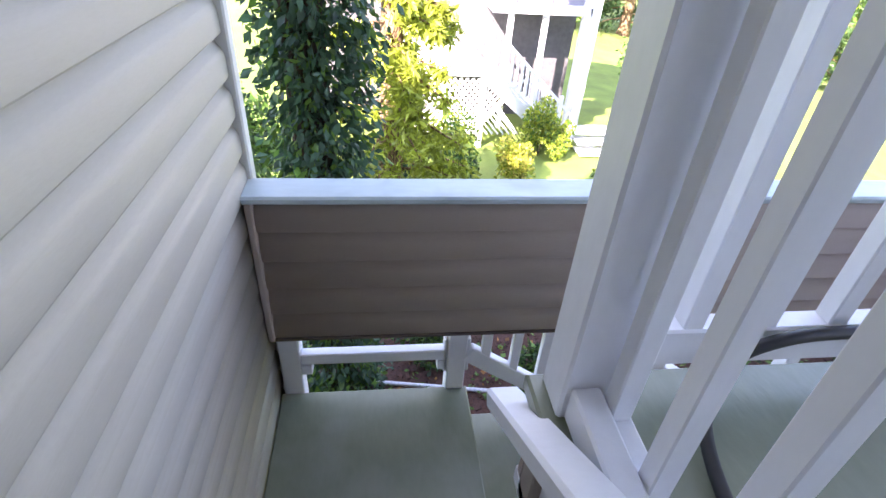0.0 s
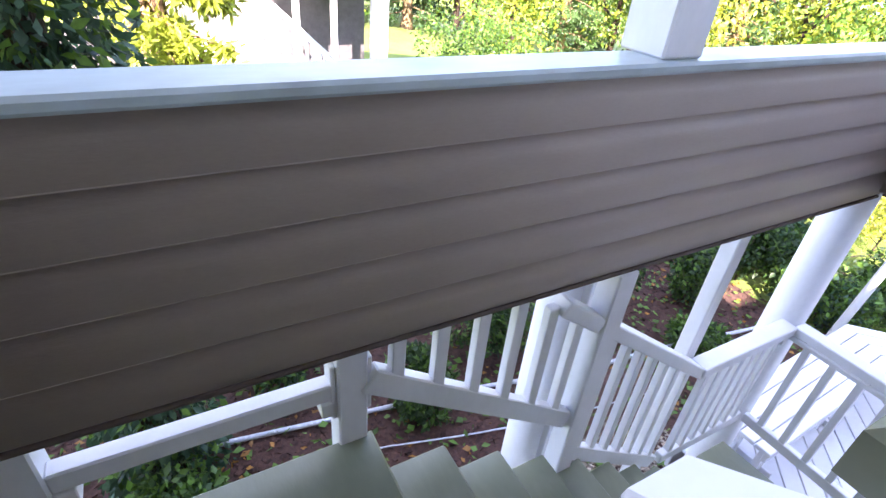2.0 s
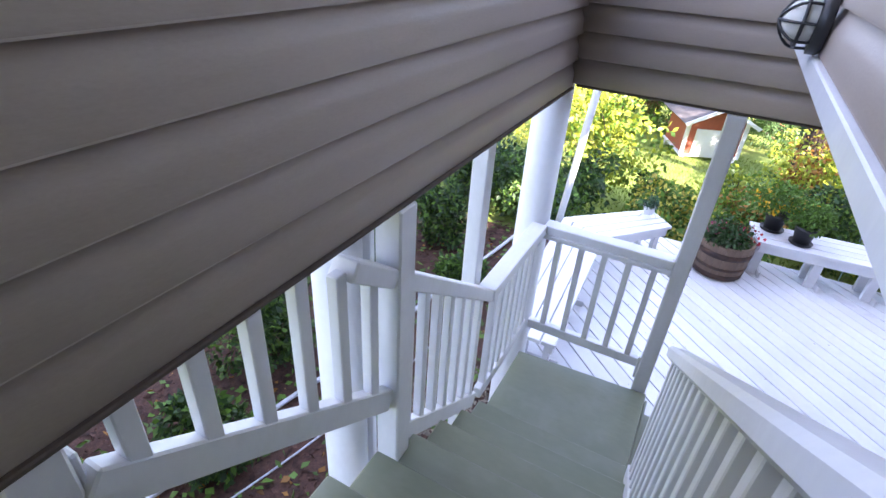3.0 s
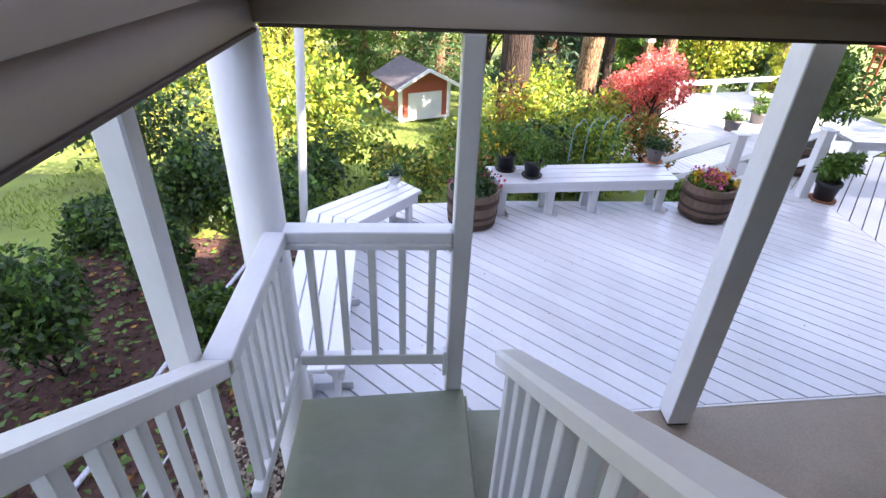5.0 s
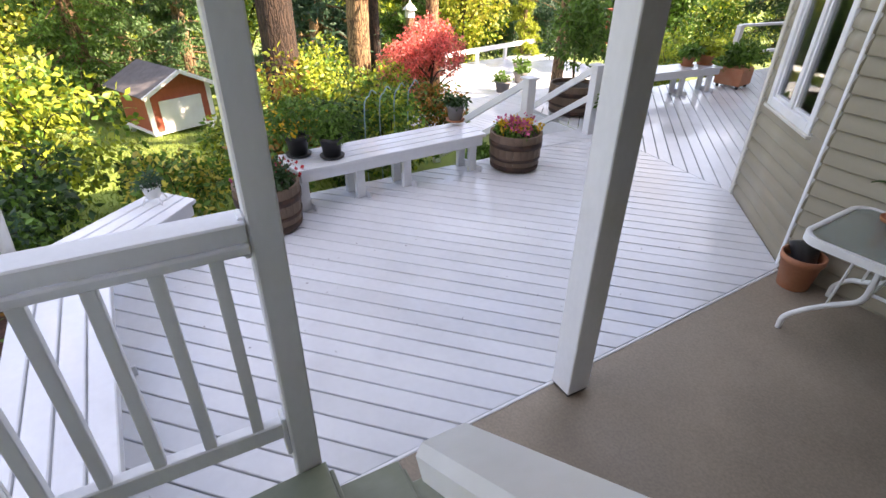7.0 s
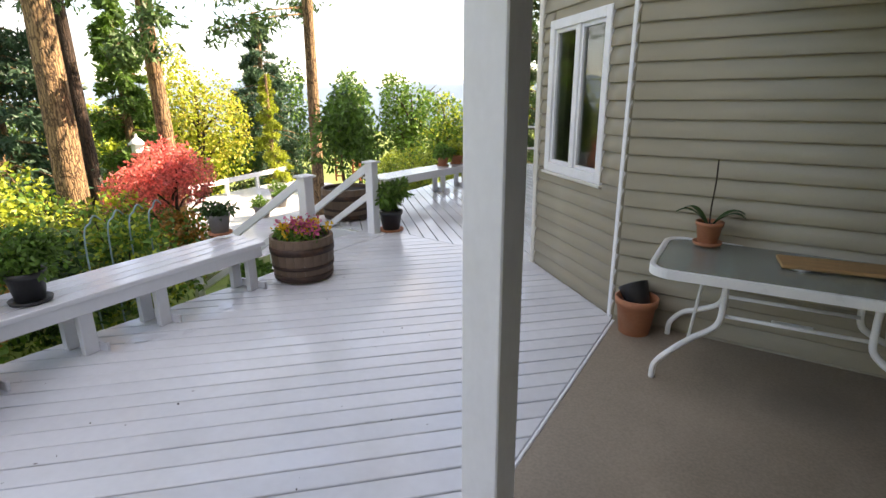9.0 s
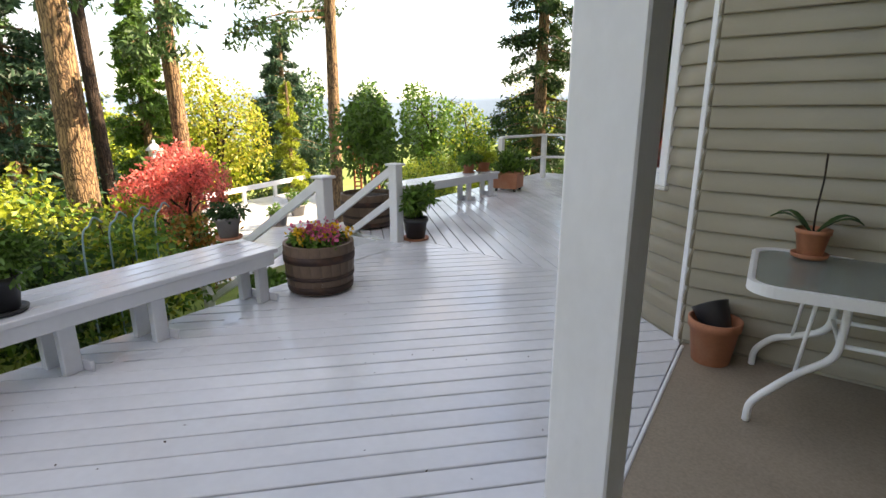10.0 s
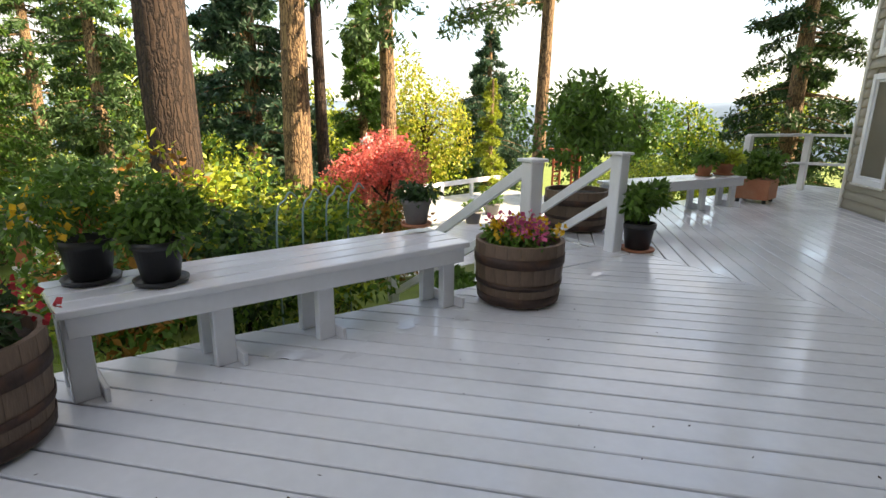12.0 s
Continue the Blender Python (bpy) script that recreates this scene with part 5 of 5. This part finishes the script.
# northern garden beds
# laurel: dark green leaf only, which also stands in for the shade on it
for i, (x, y, h, r, lf, l2, lb) in enumerate([
        (12.3, 11.75, 1.2, 0.38, L_DARK, L_GREEN, "small clipped green conifer shrub in the mulch bed"), (13.55, 11.85, 1.25, 0.38, L_DARK, L_GREEN, "clipped green conifer shrub in the mulch bed"), (10.95, 12.0, 1.3, 0.45, L_DARK, L_GREEN, "clipped green conifer shrub in the mulch bed"),
        (9.5, 12.1, 1.1, 0.5, L_DARK, L_GREEN, "clipped green conifer shrub in the mulch bed"), (8.45, 11.6, 0.85, 0.36, L_DARK, L_GREEN, "dark green low shrub in mulch"), (7.4, 12.5, 0.9, 0.5, L_DARK, L_GREEN, "dark green low shrub in mulch"), (6.5, 11.2, 0.7, 0.45, L_GREEN, L_DARK, "low leafy plant by the wall"),
        (14.6, 12.0, 1.2, 0.7, L_BLUE, None, "blue-green leafy rhododendron shrub"), (11.9, 13.0, 0.6, 0.6, L_DARK, L_GREEN, "dark leafy border shrub behind the bed"), (13.2, 12.9, 0.7, 0.55, L_DARK, L_GREEN, "dark leafy border shrub behind the bed"), (10.2, 13.2, 0.9, 0.7, L_DARK, L_GREEN, "dark leafy border shrub behind the bed"), (11.6, 11.0, 0.5, 0.4, L_GREEN, L_DARK, "low fern-like plant in the bed"), (13.6, 10.7, 0.9, 0.5, L_GREEN, L_BLUE, "feathery plant beside the bench"), (15.5, 13.2, 3.0, 1.35, L_DARK, None, "large leafy laurel shrub"), (18.5, 12.0, 2.0, 1.0, L_YELL, L_GOLD, "sunlit yellow garden shrub"),
        (20.5, 12.2, 4.4, 1.5, L_YELL, L_GOLD, "tall golden-leaved bush in sunlight"), (16.0, 10.5, 2.5, 0.95, L_YELL, L_GREEN, "feathery green bush by the lawn"), (21, 14.5, 5.0, 2.2, L_YELL, L_GREEN, "sunlit yellow-green tree beyond the lawn"), (18.5, 14.5, 3.6, 1.6, L_YELL, L_GOLD, "sunlit golden shrub tree"),
        (7.25, 16.2, 1.15, 0.7, L_BLUE, None, "rounded blue-green shrub by the garden steps"), (8.1, 16.4, 1.2, 0.55, L_GREEN, L_DARK, "rounded green clipped shrub"), (9.3, 16.8, 1.2, 0.45, L_YELL, L_GOLD, "golden shrub in full sunlight"), (8.3, 17.5, 1.5, 0.5, L_GREEN, L_YELL, "leafy garden shrub by the steps"),
        (12.8, 16.5, 1.4, 1.0, L_YELL, L_GREEN, "sunlit garden shrub by the path"), (4.9, 15.0, 2.6, 1.0, L_GREEN, L_DARK, "dark and leafy hedge shrub"), (4.0, 17.0, 3.4, 1.5, L_GREEN, L_YELL, "tall leafy hedge shrub in sun"), (11.2, 16.2, 0.8, 0.6, L_GREEN, L_YELL, "low flowering border plant"),
        (13.6, 20.2, 2.6, 1.1, L_GREEN, L_DARK, "dark green garden shrub beyond the lawn"), (14.6, 20.5, 3.0, 1.5, L_GREEN, None, "leafy tree beyond the lawn"), (10.35, 18.6, 1.3, 0.45, L_YELL, L_GREEN, "yellow-green creeper over the steps"), (10.7, 18.5, 0.95, 0.4, L_YELL, L_GREEN, "yellow-green creeper at the stair foot")]):
    shrub(x, y, h, r, lf, lb, 200 + i, 2600, 0.075 if h < 2.4 else 0.11, leaf2=l2)
# ivy-clad trunk and conifer north of the stairs
iv = thing("ivy_clad_tree", "tree trunk thickly covered with dark creeper leaves", "tree", (6.40, 11.75, -0.5))
part("trunk", trunk_bm((0, 0, 0), 6.5, 0.17, 0.13, 21), BARKDARK, iv)
rgn = np.random.default_rng(22)
n = 15000
an, zz = rgn.uniform(0, 6.283, n), rgn.uniform(0, 6.5, n)
rr = 0.23 + 0.06 * np.sin(zz * 2.1 + an * 2) + rgn.normal(size=n) * 0.08
pts = np.stack([np.cos(an) * rr, np.sin(an) * rr, zz], 1)
leaves("creeper", pts[:4000], 0.08, L_GREEN, iv, "", 26, droop=0.9, aspect=0.5, out=np.stack([np.cos(an), np.sin(an), 0 * an], 1)[:4000] * 0.8)
leaves("creeper", pts[4000:], 0.085, L_BLUE, iv, "", 23, droop=0.9, aspect=0.55, out=np.stack([np.cos(an), np.sin(an), 0 * an], 1)[4000:] * 0.8)
conifer(6.95, 15.4, 9, 0.2, "sunlit cedar with drooping golden-green sprays", crown=(0.6, 1.25), seed=24, limbs=100, per=130, leaf=L_YELL, size=0.24)
# woodland edge
for i in range(44):
    a = radians(-28 + (i % 22) * 5.4 + (2.6 if i > 21 else 0))
    d = (25 if i < 22 else 34) + 6 * ((i * 37) % 10) / 10
    x, y = 9 + d * math.cos(a), 8 + d * math.sin(a)
    lf, l2 = ((L_GREEN, L_YELL), (L_YELL, L_GREEN), (L_YELL, L_DARK), (L_YELL, L_GOLD), (L_GREEN, L_YELL))[i % 5]
    low = a < radians(-14)
    if i % 3 == 0 and not low:
        conifer(x, y, 12 + (i % 4), 0.25, "tall fir at the wood's edge", crown=(0.6, 2.6), seed=300 + i, limbs=90, per=100, size=0.4)
    else:
        broadleaf(x, y, (4.2 if low else 8.0) + (i % 3), 2.9, lf, "leafy tree at the wood's edge", 300 + i, 4200, 0.26, leaf2=l2, clear=0.03, lumps=22)
# far hills
v, f = [], []
for i in range(60):
    a = radians(-75 + i * 2.4)
    h = 42 + 26 * noise.noise(Vector((i * 0.13, 3, 0))) + 10 * noise.noise(Vector((i * 0.5, 7, 0)))
    for d, z in ((1150, -90), (1250, h * 0.6), (1400, h), (1600, -90)):
        v.append((d * math.cos(a), d * math.sin(a), z))
for i in range(59):
    for k in range(3):
        f.append((i * 4 + k, i * 4 + 4 + k, i * 4 + 5 + k, i * 4 + 1 + k))
tagged(raw("backdrop_hills", v, f, HILL, smooth=True), "hazy blue far hills", "hills", kind="structure")

# ---- shed ----
sh = thing("garden_shed", "small red and white garden playhouse with a grey shingle roof", "shed", (24.4, 8.68, -2.62), -66)
sh.scale = (1.3, 1.3, 0.97)
box("wall", (-0.65, 0, 0.35), (0.65, 1.3, 1.5), REDWOOD, sh, 0.01)
for x in (-0.6, 0.6):
    for y in (0.05, 1.25):
        box("leg", (x - 0.05, y - 0.05, -0.3), (x + 0.05, y + 0.05, 0.36), WHITE, sh, 0.005)
box("floor_trim", (-0.7, -0.03, 0.3), (0.7, 1.33, 0.37), WHITE, sh, 0.006)
vs = [(-0.65, 0.001, 1.5), (0.65, 0.001, 1.5), (0, 0.001, 1.92), (-0.65, 1.3, 1.5), (0.65, 1.3, 1.5), (0, 1.3, 1.92)]
raw("gable", vs, [(0, 1, 2), (5, 4, 3), (0, 2, 5, 3), (2, 1, 4, 5), (1, 0, 3, 4)], REDWOOD, sh)
for s in (-1, 1):
    bar("roof_panel", (s * 0.84, 0.65, 1.40), (0, 0.65, 1.97), 1.75, 0.05, ROOFING, sh)
    bar("barge_board", (s * 0.84, -0.24, 1.39), (0, -0.24, 1.96), 0.04, 0.1, WHITE, sh)
    box("corner_board", (s * 0.66 - 0.05, -0.02, 0.37), (s * 0.66 + 0.05, 0.02, 1.5), WHITE, sh, 0.004)
box("door", (-0.46, -0.025, 0.37), (0.46, -0.002, 1.2), WHITE, sh, 0.004)

# ---- mulch bed, chips and cable beside the stairs ----
v, f = [], []
xs = [4.5 + 0.35 * i for i in range(27)]
ys = [9.5 + 0.3 * i for i in range(13)]
for y in ys:
    for x in xs:
        edge = 0.05 if 4.6 < x < 13.5 and 9.6 < y < 12.9 else -0.06
        v.append((x, y, ground_z(x, y) + edge + 0.02 * noise.noise(Vector((x * 2, y * 2, 3)))))
n = len(xs)
f = [(j * n + i, j * n + i + 1, (j + 1) * n + i + 1, (j + 1) * n + i) for j in range(len(ys) - 1) for i in range(n - 1)]
tagged(raw("mulch_bed", v, f, MULCH, smooth=True), "dark red-brown bark mulch bed beside the stairs", "mulch", kind="stuff")


def scatter(name, n, x0, x1, y0, y1, size, mat, label, cat, seed, lift=0.06):
    rg = np.random.default_rng(seed)
    x, y = rg.uniform(x0, x1, n), rg.uniform(y0, y1, n)
    p = np.stack([x, y, [ground_z(a, b) + lift for a, b in zip(x, y)]], 1)
    ob = leaves(name, p, size, mat, None, "", seed, droop=0.0, aspect=0.7, out=None)
    co = np.empty(len(ob.data.vertices) * 3)
    ob.data.vertices.foreach_get("co", co)
    co = co.reshape(-1, 4, 3)
    co[:, :, 2] = p[:, None, 2] + (co[:, :, 2] - p[:, None, 2]) * 0.3
    ob.data.vertices.foreach_set("co", co.reshape(-1))
    return tagged(ob, label, cat, kind="stuff")


scatter("bark_chips", 9000, 5.0, 13.4, 9.9, 12.8, 0.07, MULCH, "loose dark bark chips on the bed", "mulch", 71)
scatter("pale_chips", 3200, 7.6, 10.4, 9.72, 10.7, 0.06, PEBBLE, "pale dry leaves and stones along the stair foot", "leaf litter", 72, 0.08)
scatter("fallen_leaves", 500, 5.0, 13.4, 10.2, 12.8, 0.08, L_AUT, "scattered fallen yellow leaves on the mulch", "leaf litter", 73, 0.08)
scatter("ground_cover", 1800, 5.5, 13.4, 10.1, 12.6, 0.09, L_GREEN, "patchy low green ground cover plants", "ground cover", 74, 0.1)
rc = thing("grey_cable_line", "pale twisted cable lying across the mulch bed", "cable")
tube("cable", smooth_path([(x, y, ground_z(x, y) + 0.09) for x, y in ((5.6, 12.1), (6.2, 12.0), (7.2, 11.85), (8.2, 11.7), (9.1, 11.55), (10.1, 11.33), (11.3, 11.2), (12.6, 11.0), (13.4, 10.9))]), 0.022, ROPE, rc, 8)
tube("thin_line", smooth_path([(x, y, ground_z(x, y) + 0.09) for x, y in ((6.5, 11.5), (7.6, 11.4), (8.8, 11.1), (9.8, 10.9), (11.0, 10.75))]), 0.008, ROPE, rc, 6)

# grass over the sunlit lawn
rgn = np.random.default_rng(81)
n = 26000
x, y = rgn.uniform(13.6, 26, n), rgn.uniform(6.0, 15.5, n)
p = np.stack([x, y, [ground_z(a, b) for a, b in zip(x, y)]], 1)
tagged(leaves("grass", p, 0.09, BLADES, None, "", 81, droop=-1.6, aspect=0.18), "short uneven lawn grass in sun", "grass", kind="stuff")

# blue hoops in the shrub bed, path lantern, red trellis
hp = thing("hoop_supports", "curved grey-blue plant hoops standing in the shrubs", "plant support")
for k in range(4):
    cx, cy = 15.0 + 0.1 * k, 6.75 - 0.26 * k
    tube("hoop", smooth_path([(cx, cy, -0.9), (cx, cy, 0.3), (cx + 0.05, cy - 0.1, 0.5), (cx + 0.06, cy - 0.15, 0.56), (cx + 0.1, cy - 0.22, 0.5)]), 0.009, HOSEBLUE, hp, 8)
ln = thing("path_lantern", "white roofed lantern on a wooden post", "lantern", (23.9, 1.9, -1.3))
ln.scale = (0.65, 0.65, 0.92)
box("post", (-0.14, -0.14, 0), (0.14, 0.14, 1.75), BARK, ln, 0.01)
lb_ = box("lantern_body", (-0.17, -0.17, 1.75), (0.17, 0.17, 1.98), METALWHITE, ln, 0.01)
lathe("lantern_roof", [(0.34, 1.98), (0.34, 2.01), (0.12, 2.16), (0.06, 2.18), (0.05, 2.26), (0.005, 2.28)], METALWHITE, lb_, 8)
tr = thing("red_trellis", "red painted garden trellis arch in the distance", "trellis", (26.2, -8.2, -2.0), 30)
for s in (-0.55, -0.25, 0.25, 0.55):
    box("upright", (s - 0.04, -0.04, 0), (s + 0.04, 0.04, 1.9), REDWOOD, tr, 0.005)
for k in range(9):
    for s in (-0.4, 0.4):
        box("slat", (s - 0.19, -0.02, 0.2 + 0.2 * k), (s + 0.19, 0.02, 0.26 + 0.2 * k), REDWOOD, tr, 0.003)
box("lintel", (-0.8, -0.1, 1.9), (0.8, 0.1, 2.0), REDWOOD, tr, 0.01)

# ---- neighbouring house with its stairs ----
nh = thing("neighbour_house", "white neighbouring house deck with stairs and lattice", "house", (0, 0, -0.75))
YN = 19.0
# wall takes the dark shingle colour in place of the shadow behind the stairs
box("house_wall", (5.5, 21.2, -0.3), (11.6, 21.5, 6.0), ROOFING, nh, 0)
box("deck_floor", (7.2, YN, 1.55), (9.1, 21.2, 1.72), WHITE, nh, 0.01)
for x in (7.3, 8.2, 9.05):
    box("deck_post", (x - 0.06, YN + 0.02, -0.4), (x + 0.06, YN + 0.14, 1.55), WHITE, nh, 0.006)
for k in range(13):
    for sg in (-1, 1):
        x0 = 7.35 + 0.13 * k
        bar("lattice_slat", (x0, YN + 0.08 + 0.012 * sg, 0.25 if sg > 0 else 1.5), (x0 + 1.1 if x0 < 8.2 else min(9.95, x0 + 1.1), YN + 0.08 + 0.012 * sg, 1.5 if sg > 0 else 0.25), 0.01, 0.04, WHITE, nh, 0)
bar("deck_rail", (7.2, YN, 2.6), (9.05, YN, 2.6), 0.06, 0.06, WHITE, nh)
bar("deck_rail", (7.2, YN, 1.85), (9.05, YN, 1.85), 0.04, 0.05, WHITE, nh)
for k in range(15):
    x = 7.25 + 0.125 * k
    box("rail_baluster", (x - 0.015, YN - 0.015, 1.85), (x + 0.015, YN + 0.015, 2.6), WHITE, nh, 0)
for dy in (0.0, 1.0):
    bar("stair_rail", (9.05, YN + dy, 2.6), (11.15, YN + dy, 0.70), 0.06, 0.06, WHITE, nh)
    bar("stair_rail", (9.05, YN + dy, 1.9), (11.15, YN + dy, 0.0), 0.04, 0.05, WHITE, nh)
    bar("stair_stringer", (9.05, YN + dy, 1.6), (11.3, YN + dy, -0.3), 0.05, 0.26, WHITE, nh)
    for k in range(17):
        t = (k + 0.5) / 17
        x, z = 9.05 + 2.1 * t, 1.9 - 1.9 * t
        box("rail_baluster", (x - 0.015, YN + dy - 0.015, z), (x + 0.015, YN + dy + 0.015, z + 0.7), WHITE, nh, 0)
    box("stair_newel", (11.12, YN + dy - 0.05, -0.4), (11.22, YN + dy + 0.05, 0.85), WHITE, nh, 0.005)
for k in range(9):
    box("stair_tread", (9.1 + 0.25 * k, YN + 0.03, 1.5 - 0.2 * k), (9.38 + 0.25 * k, YN + 0.97, 1.54 - 0.2 * k), DECK, nh, 0.003)
for k in range(3):
    box("foot_step", (11.25 + 0.02 * k, YN - 0.1 - 0.22 * k, 0.33 - 0.17 * k), (12.15 + 0.05 * k, YN + 0.4 - 0.22 * k, 0.37 - 0.17 * k), DECK, nh, 0.005)
for x in (9.75, 10.55, 11.45):
    box("porch_post", (x - 0.06, 20.2, -0.3), (x + 0.06, 20.32, 5.5), WHITE, nh, 0.006)
box("porch_floor", (9.3, 20.1, 2.62), (11.55, 21.2, 2.80), WHITE, nh, 0.006)
for z in (3.25, 3.75, 4.3):
    box("screen_bar", (9.35, 20.18, z), (11.5, 20.29, z + 0.05), WHITE, nh, 0.004)
for x0, x1 in ((9.35, 9.69), (9.81, 10.49), (10.61, 11.39)):
    box("screen_panel", (x0, 20.30, 2.81), (x1, 20.33, 5.4), SCREEN, nh, 0)
box("wall_corner", (11.5, 20.1, -0.3), (11.75, 20.4, 5.5), WHITE, nh, 0.01)
